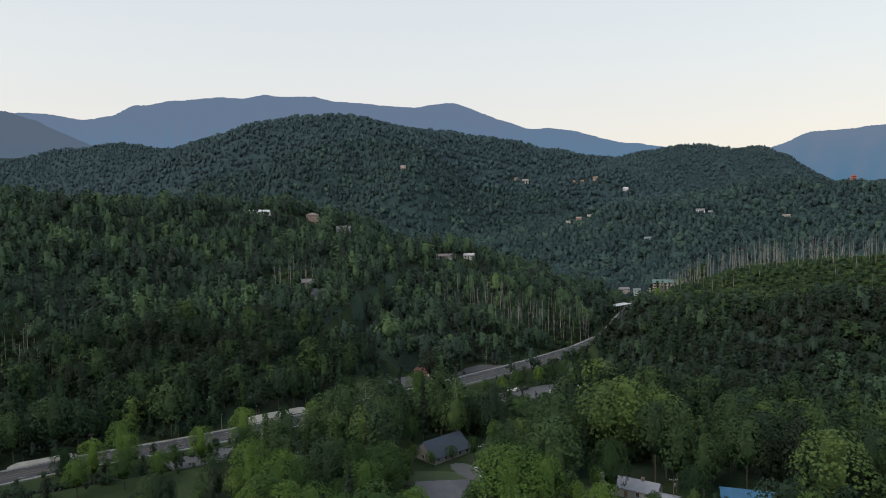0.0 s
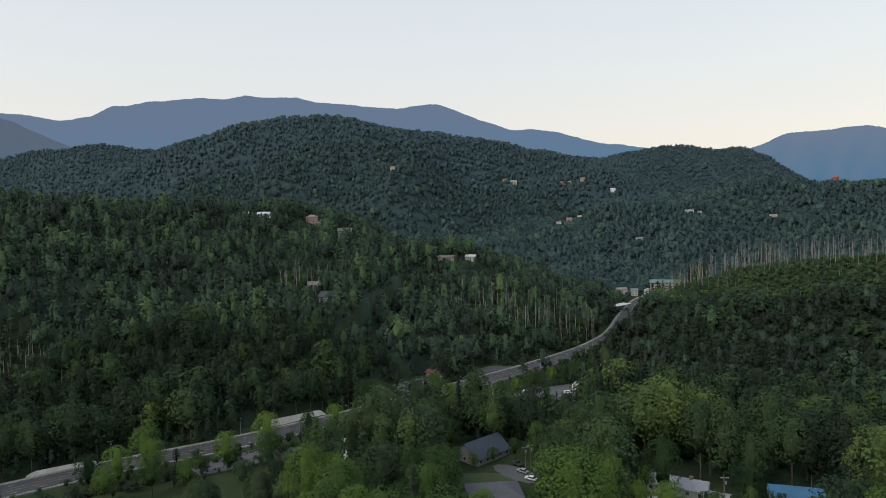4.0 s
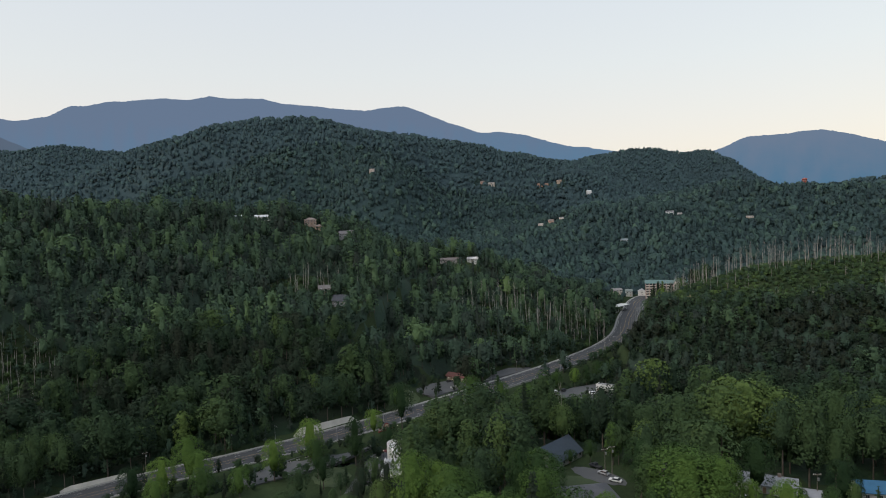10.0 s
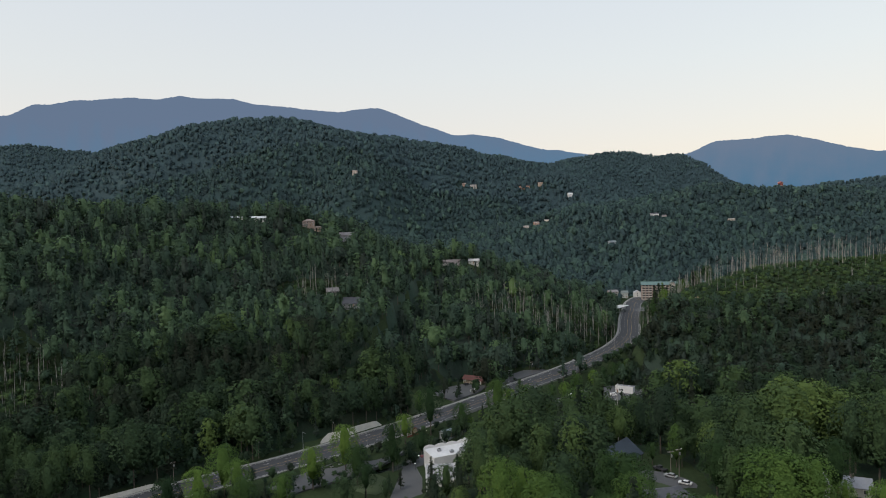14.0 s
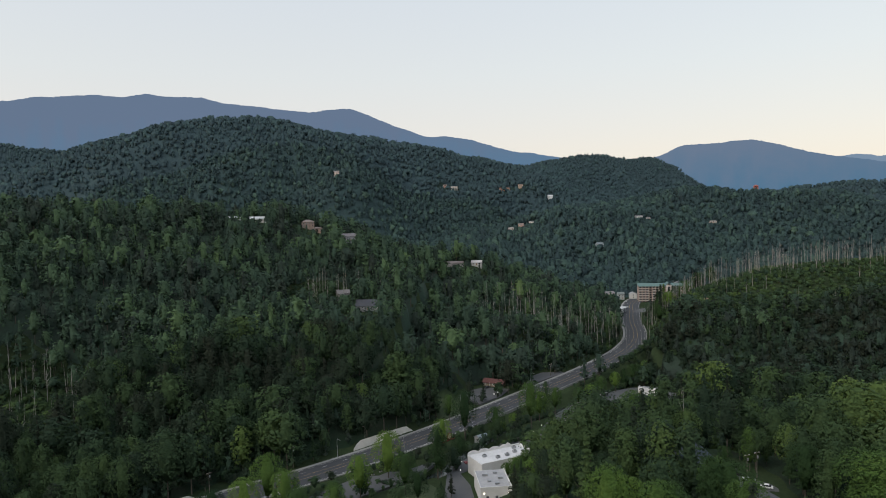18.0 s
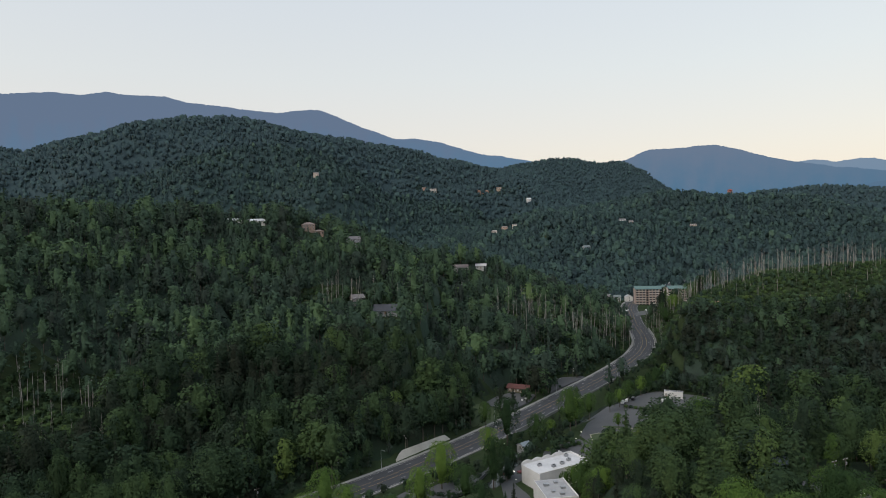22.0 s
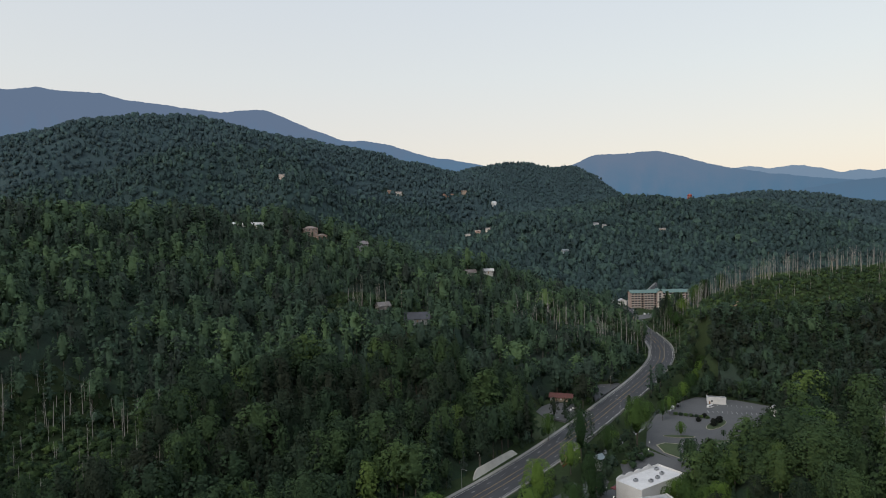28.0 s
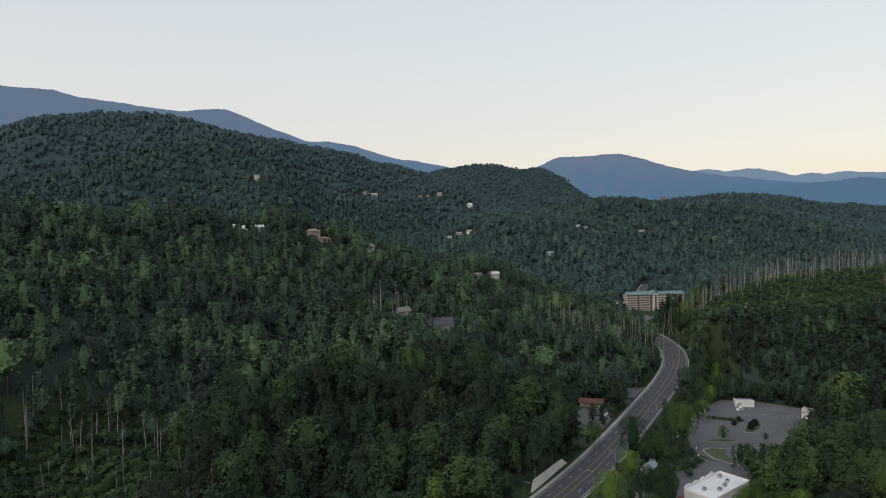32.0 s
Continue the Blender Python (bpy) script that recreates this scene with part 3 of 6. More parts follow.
def plant(x, y, hmin, hmax, tint_base, spread=0.25):
    ok = growth(x, y)
    x, y = x[ok], y[ok]
    z = land(x, y) - 0.3
    n = len(x)
    h = (hmin + (hmax - hmin) * rng.uniform(0, 1, n) ** 0.8) * (1 + 0.12 * wave(x, y, 60, 21)) * np.where(rng.rand(n) < 0.22, 0.72, 1.0)
    b = burnt(x, y)
    h = h * (1 - 0.78 * b)
    # smaller, darker growth on the burnt hill's flank; low trees on the flat by the creek; bright full crowns on the village shelf
    flank = burnt_flank(x, y)
    h = h * (1 - 0.36 * flank)
    flat = (y < 383 + 0.868 * x) & (x < 26)
    h = np.where(flat, np.minimum(h, rng.uniform(7, 17, n)), h)
    # the banks on the valley side of the bend stay low
    d, _ = seg_dist(x, y, ROAD)
    bank = (d < 46) & (y > 470) & (y < 680) & (x > 115 + (y - 480) * 0.5)
    h = np.where(bank, np.minimum(h, 3.5 + 0.42 * (d - 10)), h)
    shelf = (y < 330) & (x > 26)
    for hx, hy, hz, half, ex, ey in HOMES:  # growth before each house and the car park, kept under the camera's sight line
        vx, vy = ex - hx, ey - hy
        L = math.hypot(vx, vy)
        t_ = ((x - hx) * vx + (y - hy) * vy) / L
        off = np.abs((x - hx) * vy - (y - hy) * vx) / L
        cap = np.maximum(5.0 if ex > 0 else 3.0 if ex < -100 else 7.5, hz + (119 - hz) * t_ / L - z)
        h = np.where((t_ > 0) & (t_ < 120) & (off < half * (1 - 0.004 * t_)), np.minimum(h, cap), h)
    big = (rng.rand(n) < 0.09) & (b < 0.2) & (h > 13)
    h = h * (1 + 0.12 * big)
    wf = rng.uniform(0.80, 1.2, n) * (1 + 0.6 * b) * (1 + 0.25 * big)
    tint = tint_base + spread * rng.randn(n) + 0.8 * spread * wave(x, y, 110, 22) + 0.12 * b - 0.16 * flank + 0.22 * shelf + 0.22 * big
    kind = rng.randint(0, len(SHAPES), n)
    tint = np.clip(tint - 0.22 * np.isin(kind, (4, 8)), 0, 1)
    return np.stack([x, y, z, h, wf, rng.uniform(0, 6.28, n), kind, tint], -1)


def wider(rows, k):
    rows[:, 4] *= k
    return rows


def wedge(x, y, lo, hi):
    d = np.hypot(x + 20, y - 20)
    a = np.degrees(np.arctan2(x + 20, y + 60))
    return (d > lo) & (d <= hi) & (a > -56) & (a < 54)


# a coarse table of heights, to leave out trees on ground hidden from the camera's path
GX, GY = np.arange(-3300, 3320, 20.0), np.arange(0, 3520, 20.0)
TABLE = land(*np.meshgrid(GX, GY))


def seen(x, y):
    z = land(x, y) + 36
    out = np.zeros(x.shape, bool)
    for vx, vy, vz in ((118, -5, 118), (-30, 5, 122), (-170, 40, 128)):
        clear = np.ones(x.shape, bool)
        for s in np.linspace(0.12, 0.95, 44):
            px, py = vx + (x - vx) * s, vy + (y - vy) * s
            i, j = np.clip(((px + 3300) / 20).astype(int), 0, len(GX) - 1), np.clip((py / 20).astype(int), 0, len(GY) - 1)
            clear &= TABLE[j, i] < vz + (z - vz) * s
        out |= clear
    return out


def understorey(name, label, x0, x1, y0, y1, cell, lo, hi, height, leaf, tint):
    """The lower canopy that closes the gaps between crowns."""
    gx, gy = np.meshgrid(np.arange(x0, x1, cell), np.arange(y0, y1, cell))
    gx, gy = gx + rng.uniform(-0.4, 0.4, gx.shape) * cell, gy + rng.uniform(-0.4, 0.4, gx.shape) * cell
    ok = wedge(gx, gy, lo, hi)
    ok[ok] = growth(gx[ok], gy[ok]) & (burnt(gx[ok], gy[ok]) < 0.06)
    if lo > 400:
        ok[ok] = seen(gx[ok], gy[ok])
    z = np.zeros(gx.shape)
    z[ok] = land(gx[ok], gy[ok]) + height * rng.uniform(0.55, 1.25, ok.sum())
    inner = ok.copy()
    for da, db in ((0, 1), (0, -1), (1, 0), (-1, 0), (1, 1), (-1, -1), (1, -1), (-1, 1)):
        inner &= np.roll(ok, (da, db), (0, 1))
    edge_ = ok & ~inner
    z[edge_] = land(gx[edge_], gy[edge_]) - 0.4
    r, c = np.where(ok[:-1, :-1] & ok[1:, :-1] & ok[:-1, 1:] & ok[1:, 1:])
    w = gx.shape[1]
    a = r * w + c
    used, f = np.unique(np.stack([a, a + 1, a + w + 1, a + w], -1), return_inverse=True)
    v = np.stack([gx.ravel(), gy.ravel(), z.ravel()], -1)[used]
    me = mesh_from(name, v.tolist(), f.reshape(-1, 4).tolist(), leaf, True)
    me.attributes.new("tint", "FLOAT", "POINT").data.foreach_set("value", np.clip(tint + 0.12 * rng.randn(len(v)), 0, 1).astype(np.float32))
    tagged(new(name, me), label, "undergrowth", kind="stuff")


understorey("near_undergrowth", "dark green undergrowth below the near woods", -520, 480, 120, 460, 5.0, 150, 440, 2.0, M_FOREST, 0.2)
understorey("middle_undergrowth", "dark green lower canopy of the valley woods", -800, 800, 250, 800, 7.0, 425, 790, 3.5, M_HAZY_MID, 0.16)
understorey("hill_undergrowth", "dark green lower canopy of the hill woods", -1600, 1600, 500, 1720, 9.0, 770, 1710, 6.0, M_HAZY_HILL, 0.22)
understorey("hazy_far_undergrowth", "dark lower canopy of the far hill woods", -2900, 2900, 1000, 3400, 14.0, 1690, 3400, 5.0, M_HAZY_FAR, 0.26)
x, y = scatter(-700, 700, 120, 560, 9.3)
k = wedge(x, y, 150, 430)
near_trees = plant(x[k], y[k], 17, 30, 0.36, 0.19)
# the trees nearest the path stand singly, the others as one wood
path_line = [(-190, 40), (120, -5)]
order = np.argsort(seg_dist(near_trees[:, 0], near_trees[:, 1], path_line)[0])
single, rest = near_trees[order[:290]], near_trees[order[290:]]
close = seg_dist(rest[:, 0], rest[:, 1], path_line)[0] < 262
forest("near_woods", "dense green broadleaf woods on the near slopes", rest[close], library(1500, 0.0158, 28, (6, 8)))
forest("slope_woods", "dense mixed woods of dark pines and bright crowns", rest[~close], library(600, 0.0245, 22, (5, 7)))
x, y = scatter(120, 700, 300, 700, 5.6)
k = wedge(x, y, 150, 760)
x, y = x[k], y[k]
k = (burnt_flank(x, y) > 0.25) & (rng.rand(len(x)) < 0.95)
young = plant(x[k], y[k], 13, 24, 0.34, 0.17)
young[:, 4] *= 1.25
forest("young_woods", "dense dark young trees on the flank of the burnt hill", young, library(130, 0.050, 10, (4, 5)), False)
CROWNS, BRIGHT, TRUNKS = [], [], []
for i, q in enumerate(library(4400, 0.0098, 36, (7, 9))):
    CROWNS.append(leaf_mesh("crown", q, M_LEAF))
    v, f = trunk_verts(0.8, 0.013, 6)
    for a in range(3):  # limbs into the crown
        b, ang = len(v), 2.1 * a + i
        for r0, zz, rr in ((0.0, 0.38 + 0.06 * a, 0.006), (0.11, 0.55 + 0.06 * a, 0.002)):
            v += [(r0 * math.cos(ang) + rr * math.cos(t), r0 * math.sin(ang) + rr * math.sin(t), zz) for t in (0, 2.1, 4.2)]
        f += [(b, b + 1, b + 4, b + 3), (b + 1, b + 2, b + 5, b + 4), (b + 2, b, b + 3, b + 5)]
    BRIGHT.append(leaf_mesh("crown", q, M_BRIGHT_LEAF))
    TRUNKS.append(mesh_from("trunk", v, f, M_BARK))
TREE_LABELS = {"round": "rounded green broadleaf tree on the wooded slope", "tall": "tall slender green tree among the woods", "cone": "dark green conical pine among broadleaf trees",
               "wide": "wide-crowned green broadleaf tree in the valley"}
for x_, y_, z_, h_, wf, turn, kind, tint in single:
    t = tagged(new("tree"), TREE_LABELS[SHAPES[int(kind)]], "tree", "trees of the near woods")
    t.matrix_world = Matrix.LocRotScale((x_, y_, z_), Euler((0, 0, turn)), (h_ * wf, h_ * wf, h_))
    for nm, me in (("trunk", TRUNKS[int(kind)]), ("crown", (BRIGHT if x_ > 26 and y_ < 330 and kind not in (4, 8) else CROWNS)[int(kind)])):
        new(nm, me).parent = t
x, y = scatter(-900, 900, 200, 820, 9.2)
k = wedge(x, y, 430, 780)
k[k] = seen(x[k], y[k])
forest("middle_woods", "dense green woods on the valley sides", plant(x[k], y[k], 16, 28, 0.36, 0.18), library(150, 0.040, 12, (4, 6), 0.40, 0.45), True, M_HAZY_MID)
x, y = scatter(-700, 620, 230, 800, 11.5)
k = wedge(x, y, 260, 770) & (burnt(x, y) < 0.3)
forest("young_growth", "young trees filling gaps in the valley woods", plant(x[k], y[k], 8, 14, 0.30, 0.14), library(60, 0.062, 8, (3, 5), 0.4, 0.4), False, M_HAZY_MID)
x, y = scatter(-1700, 1700, 300, 1800, 9.8)
k = wedge(x, y, 780, 1700)
k[k] = seen(x[k], y[k])
forest("hill_woods", "hazy dark green woods on the middle hills", wider(plant(x[k], y[k], 14, 22, 0.34, 0.15), 1.3), library(28, 0.075, 6, (3, 5), 0.7, 0.8), False, M_HAZY_HILL)
for name, step, lo, hi in (("far_woods", 11.8, 1700, 2450), ("farthest_woods", 15.5, 2450, 3400)):
    x, y = scatter(-3000, 3000, 600, 3400, step)
    k = wedge(x, y, lo, hi)
    k[k] = seen(x[k], y[k])
    p = wider(plant(x[k], y[k], 14, 21, 0.38, 0.15), 1.45)
    p[:, 6] = rng.choice([0, 2, 5, 6, 7, 9, 1, 3], len(p))
    forest(name, "hazy dark woods on the far hills", p, library(8, 0.10, 5, (3, 5), 0.85, 0.8), False, M_HAZY_FAR)

# taller trees standing out along the skyline
P = [np.array([q for q in RIDGES[2][1] if -500 < q[0] < 300])[:, :2], np.array(RIDGES[3][1][1:6])[:, :2]]
rows = []
for line, count in zip(P, (70, 45)):
    for i in range(count):
        s_ = rng.rand() ** 0.8 * (len(line) - 1.001)
        c = line[int(s_)] + (line[int(s_) + 1] - line[int(s_)]) * (s_ - int(s_)) + rng.randn(2) * 6
        rows.append((c[0], c[1], float(land(c[0], c[1])), rng.uniform(14, 24), 0.9, rng.rand() * 6, (1, 4, 3)[rng.randint(3)], 0.1))
forest("skyline_trees", "straggling taller trees along the mountain crest", rows, library(100, 0.05, 10, (3, 4), 0.3), True, M_HAZY_FAR)

# low scrub on the burnt crests and along the edges of the woods
x, y = scatter(-420, 760, 180, 700, 4.3)
k = wedge(x, y, 150, 720)
x, y = x[k], y[k]
d, _ = seg_dist(x, y, ROAD)
edge = (d > 13) & (d < 45) & ~((np.hypot(x + 48, y - 358) < 26) & (d < 24)) & ~((np.hypot(x + 136, y - 290) < 26) & (d < 20))
for cx, cy, r in CLEAR:
    edge &= np.hypot(x - cx, y - cy) > r
lot = np.zeros(x.shape, bool)
for cx, cy, r in CLEAR:
    lot |= np.hypot(x - cx, y - cy) < r
k = ((burnt(x, y) > 0.35) & (d > 15)) | ((burnt_flank(x, y) > 0.15) & (d > 12) & (d < 110) & (rng.rand(len(x)) < 0.7) & ~lot) | (edge & (rng.rand(len(x)) < 0.5))
x, y = x[k], y[k]
n = len(x)
b = burnt(x, y)
scrub = np.stack([x, y, land(x, y) - 1.2, rng.uniform(2.6, 6.0, n) * (1.45 - 0.45 * b), rng.uniform(0.9, 1.4, n) * (1 + 0.55 * b), rng.uniform(0, 6.28, n), np.full(n, 5), np.clip(0.28 + 0.34 * b + 0.14 * wave(x, y, 60, 31) + 0.13 * rng.randn(n), 0, 1)], -1)
x, y = scatter(-345, -165, 262, 440, 3.1)
k = burnt(x, y) > 0.2
x, y = x[k], y[k]
n = len(x)
thicket = np.stack([x, y, land(x, y) - 1.0, rng.uniform(2.6, 6.4, n), rng.uniform(1.0, 1.7, n), rng.uniform(0, 6.28, n), rng.choice([0, 5, 6], n), np.clip(0.46 + 0.14 * rng.randn(n), 0, 1)], -1)
forest("thicket", "dense bright green thicket below dead trunks", thicket, library(44, 0.075, 8, (3, 5), 0.55, 0.8), False)
forest("scrub", "yellow-green scrub and saplings on burnt slopes", scrub, library(34, 0.085, 7, (3, 5), 0.6, 0.9), False)


# ---- dead trees ----
def snag_mesh(seed, branches):
    """A bare weathered trunk, 1 m high by scale, with broken boughs."""
    rs = np.random.RandomState(seed)
    v, f = trunk_verts(1.0, 0.013, 6, rs.uniform(-0.05, 0.05))
    for a in range(branches):
        z, ang, ln = rs.uniform(0.4, 0.92), rs.uniform(0, 6.28), rs.uniform(0.08, 0.22)
        b = len(v)
        for r0, zz, rr in ((0.0, z, 0.006), (ln, z + ln * rs.uniform(0.3, 1.3), 0.0015)):
            v += [(r0 * math.cos(ang) + rr * math.cos(t), r0 * math.sin(ang) + rr * math.sin(t), zz) for t in (0, 2.1, 4.2)]
        f += [(b, b + 1, b + 4, b + 3), (b + 1, b + 2, b + 5, b + 4), (b + 2, b, b + 3, b + 5)]
    return mesh_from("dead_tree", v, f, M_SNAG)


SNAGS = [snag_mesh(60 + i, n) for i, n in enumerate((0, 2, 5, 9, 12, 3))]


def dead_stand(count, line, spread, hmin, hmax, label, group):
    P = np.array(line, float)
    for i in range(count):
        s = rng.rand() * (len(P) - 1)
        j = int(s)
        c = P[j] + (P[j + 1] - P[j]) * (s - j) + rng.randn(2) * spread
        h = rng.uniform(hmin, hmax)
        o = tagged(new("dead_tree", SNAGS[rng.randint(6)]), label, "dead tree", group)
        th = rng.uniform(0.6, 1.15) * (12 / h) ** 0.6
        o.matrix_world = Matrix.LocRotScale((c[0], c[1], float(land(c[0], c[1])) - 0.5), Euler((rng.randn() * 0.03, rng.randn() * 0.03, rng.rand() * 6.28)), (h * th, h * th, h))


def dead_crest(count, line, spread, hmin, hmax):
    """The far stand along the crest, joined."""
    P, V, F = np.array(line, float), [], []
    data = [(np.array([v.co[:] for v in m.vertices]), [tuple(p.vertices) for p in m.polygons]) for m in SNAGS]
    for i in range(count):
        s = rng.rand() * (len(P) - 1.001)
        c = P[int(s)] + (P[int(s) + 1] - P[int(s)]) * (s - int(s)) + rng.randn(2) * spread
        h = rng.uniform(hmin, hmax)
        v, f = data[rng.randint(6)]
        th, a, b = h * rng.uniform(0.5, 1.0) * (12 / h) ** 0.6, rng.rand() * 6.28, len(V)
        lean = rng.randn(2) * 0.035 * h
        V += [(c[0] + th * (p[0] * math.cos(a) - p[1] * math.sin(a)) + lean[0] * p[2], c[1] + th * (p[0] * math.sin(a) + p[1] * math.cos(a)) + lean[1] * p[2], p[2] * h) for p in v.tolist()]
        z = float(land(c[0], c[1])) - 0.5
        V[b:] = [(p[0], p[1], p[2] + z) for p in V[b:]]
        F += [tuple(b + q for q in p) for p in f]
    tagged(new("dead_trees", mesh_from("dead_trees", V, F, M_SNAG)), "bare grey dead trees along the burnt hill crest", "dead trees", kind="stuff")


dead_crest(310, [(212, 640), (228, 632), (262, 602), (300, 582), (345, 562), (420, 522), (540, 460)], 15, 12, 27)
dead_stand(40, [(250, 560), (300, 500), (380, 450)], 28, 6, 14, "bare grey dead trunk on the burnt hillside", "dead trunks on the burnt hillside")
dead_stand(120, [(10, 575), (80, 565), (125, 570), (142, 585)], 22, 15, 28, "bare pale dead tree above the highway", "dead trees above the highway")
dead_stand(55, [(-310, 385), (-262, 402), (-225, 385), (-205, 372)], 15, 13, 23, "bare grey dead trunk on the scrubby slope", "dead trunks on the scrubby slope")
dead_stand(1, [(83, 251), (83.5, 251)], 0.5, 27, 28, "tall bare grey dead tree above the village", "dead trees by the village")
dead_stand(16, [(-110, 520), (-90, 530), (-60, 525)], 12, 18, 26, "bare grey dead tree among the woods", "dead trees by the hillside houses")
dead_stand(35, [(-300, 360), (-255, 368), (-215, 350)], 18, 8, 15, "bare grey dead trunk on the scrubby slope", "dead trunks on the scrubby slope")


# ---- built things ----
def part(name, me, parent, label="", at=None):
    ob = new(name, me)
    ob.parent = parent
    if at is not None:
        ob.matrix_local = at
    return tagged(ob, label)


def thing(name, label, category, m, group="", kind=""):
    ob = tagged(new(name), label, category, group, kind)
    ob.matrix_world = m
    return ob


def at_land(x, y, yaw=0.0, dz=0.0):
    return pose(x, y, float(land(x, y)) + dz, 0, 0, yaw)


def boxes(name, material, *bs, bevel=0.0):
    """Boxes x0, x1, y0, y1, z0, z1 joined to one mesh."""
    bm = bmesh.new()
    for x0, x1, y0, y1, z0, z1 in bs:
        m = Matrix.Translation(((x0 + x1) / 2, (y0 + y1) / 2, (z0 + z1) / 2)) @ Matrix.Diagonal((x1 - x0, y1 - y0, z1 - z0, 1))
        bmesh.ops.create_cube(bm, size=1, matrix=m)
    if bevel:
        bmesh.ops.bevel(bm, geom=bm.edges[:], offset=bevel, segments=1, affect="EDGES")
    me = bpy.data.meshes.new(name)
    bm.to_mesh(me)
    bm.free()
    me.materials.append(material)
    return me


def gable(name, material, w, d, z, rise, over=0.5, thick=0.2):
    """Two roof slabs with a ridge along x."""
    x, y, v = w / 2 + over, d / 2 + over, []
    drop = rise * over / (d / 2)
    for sx in (-x, x):
        for yy, zz in ((-y, z - drop), (0, z + rise), (y, z - drop)):
            v += [(sx, yy, zz), (sx, yy, zz + thick)]
    f = [(1, 3, 9, 7), (3, 5, 11, 9), (0, 6, 8, 2), (2, 8, 10, 4), (0, 1, 7, 6), (4, 10, 11, 5), (0, 2, 3, 1), (2, 4, 5, 3), (6, 7, 9, 8), (8, 9, 11, 10)]
    return mesh_from(name, v, f, material)


def gable_ends(w, d, z, rise):
    v = [(s * w / 2, y, zz) for s in (-1, 1) for y, zz in ((-d / 2, z), (d / 2, z), (0, z + rise - 0.02))]
    return v, [(0, 2, 1), (3, 4, 5)]


def hip(name, material, w, d, z, rise, over=0.6, thick=0.2):
    x, y = w / 2 + over, d / 2 + over
    r = max(w / 2 - d / 2, 0.3)
    v = [(-x, -y, z), (x, -y, z), (x, y, z), (-x, y, z), (-x, -y, z + thick), (x, -y, z + thick), (x, y, z + thick), (-x, y, z + thick), (-r, 0, z + rise), (r, 0, z + rise)]
    f = [(0, 3, 2, 1), (0, 1, 5, 4), (1, 2, 6, 5), (2, 3, 7, 6), (3, 0, 4, 7), (4, 5, 9, 8), (5, 6, 9), (6, 7, 8, 9), (7, 4, 8)]
    return mesh_from(name, v, f, material)


M_GLASS = grain("dark_window_glass", (0.02, 0.024, 0.03), (0.05, 0.055, 0.065), 0.4, 2, 0.12, bump=0)
M_FRAME = grain("white_trim", (0.60, 0.60, 0.58), (0.74, 0.74, 0.72), 0.4, 4, 0.6)
M_WHITE = grain("white_render", (0.52, 0.51, 0.50), (0.70, 0.69, 0.68), 0.12, 3, 0.85)
M_METAL = grain("galvanised_metal", (0.28, 0.29, 0.30), (0.45, 0.46, 0.47), 0.4, 6, 0.45, 0.7)
M_DARK = grain("dark_rubber", (0.015, 0.015, 0.016), (0.03, 0.03, 0.032), 1, 6, 0.8)
M_POLE = grain("weathered_pole_wood", (0.10, 0.085, 0.07), (0.20, 0.175, 0.15), 0.5, 6, 0.9)
M_GRASS = grain("mown_grass", (0.026, 0.042, 0.017), (0.052, 0.076, 0.030), 0.15, 3, 0.95)
M_ROOF_WHITE = grain("white_membrane_roof", (0.44, 0.44, 0.45), (0.62, 0.62, 0.63), 0.15, 1.5, 0.8)
PAINT = {}


def tone(c, rough=0.75):
    """A weathered paint or shingle of one colour, shared by all that wear it."""
    if c not in PAINT:
        PAINT[c] = grain("paint", tuple(k * 0.78 for k in c), tuple(min(k * 1.15, 0.85) for k in c), 0.35, 4, rough)
    return PAINT[c]


def glow(name, c, strength):
    m, nt, b = mat(name, 0.4)
    b.inputs["Base Color"].default_value = (*c, 1)
    b.inputs["Emission Color"].default_value = (*c, 1)
    b.inputs["Emission Strength"].default_value = strength
    return m


M_LAMP = glow("lit_lamp", (1.0, 0.93, 0.80), 3.5)
M_WARM = glow("warm_lit_lamp", (1.0, 0.66, 0.36), 4.0)
WIN = boxes("window", M_FRAME, (-0.65, 0.65, -0.06, 0.05, -0.75, 0.75))
PANE = boxes("pane", M_GLASS, (-0.54, -0.03, -0.09, -0.05, -0.64, 0.64), (0.03, 0.54, -0.09, -0.05, -0.64, 0.64))
DOOR = boxes("door", tone((0.25, 0.16, 0.10)), (-0.5, 0.5, -0.08, 0.04, 0, 2.05))


def add_window(parent, m):
    w = part("window", WIN, parent, at=m)
    part("pane", PANE, w)


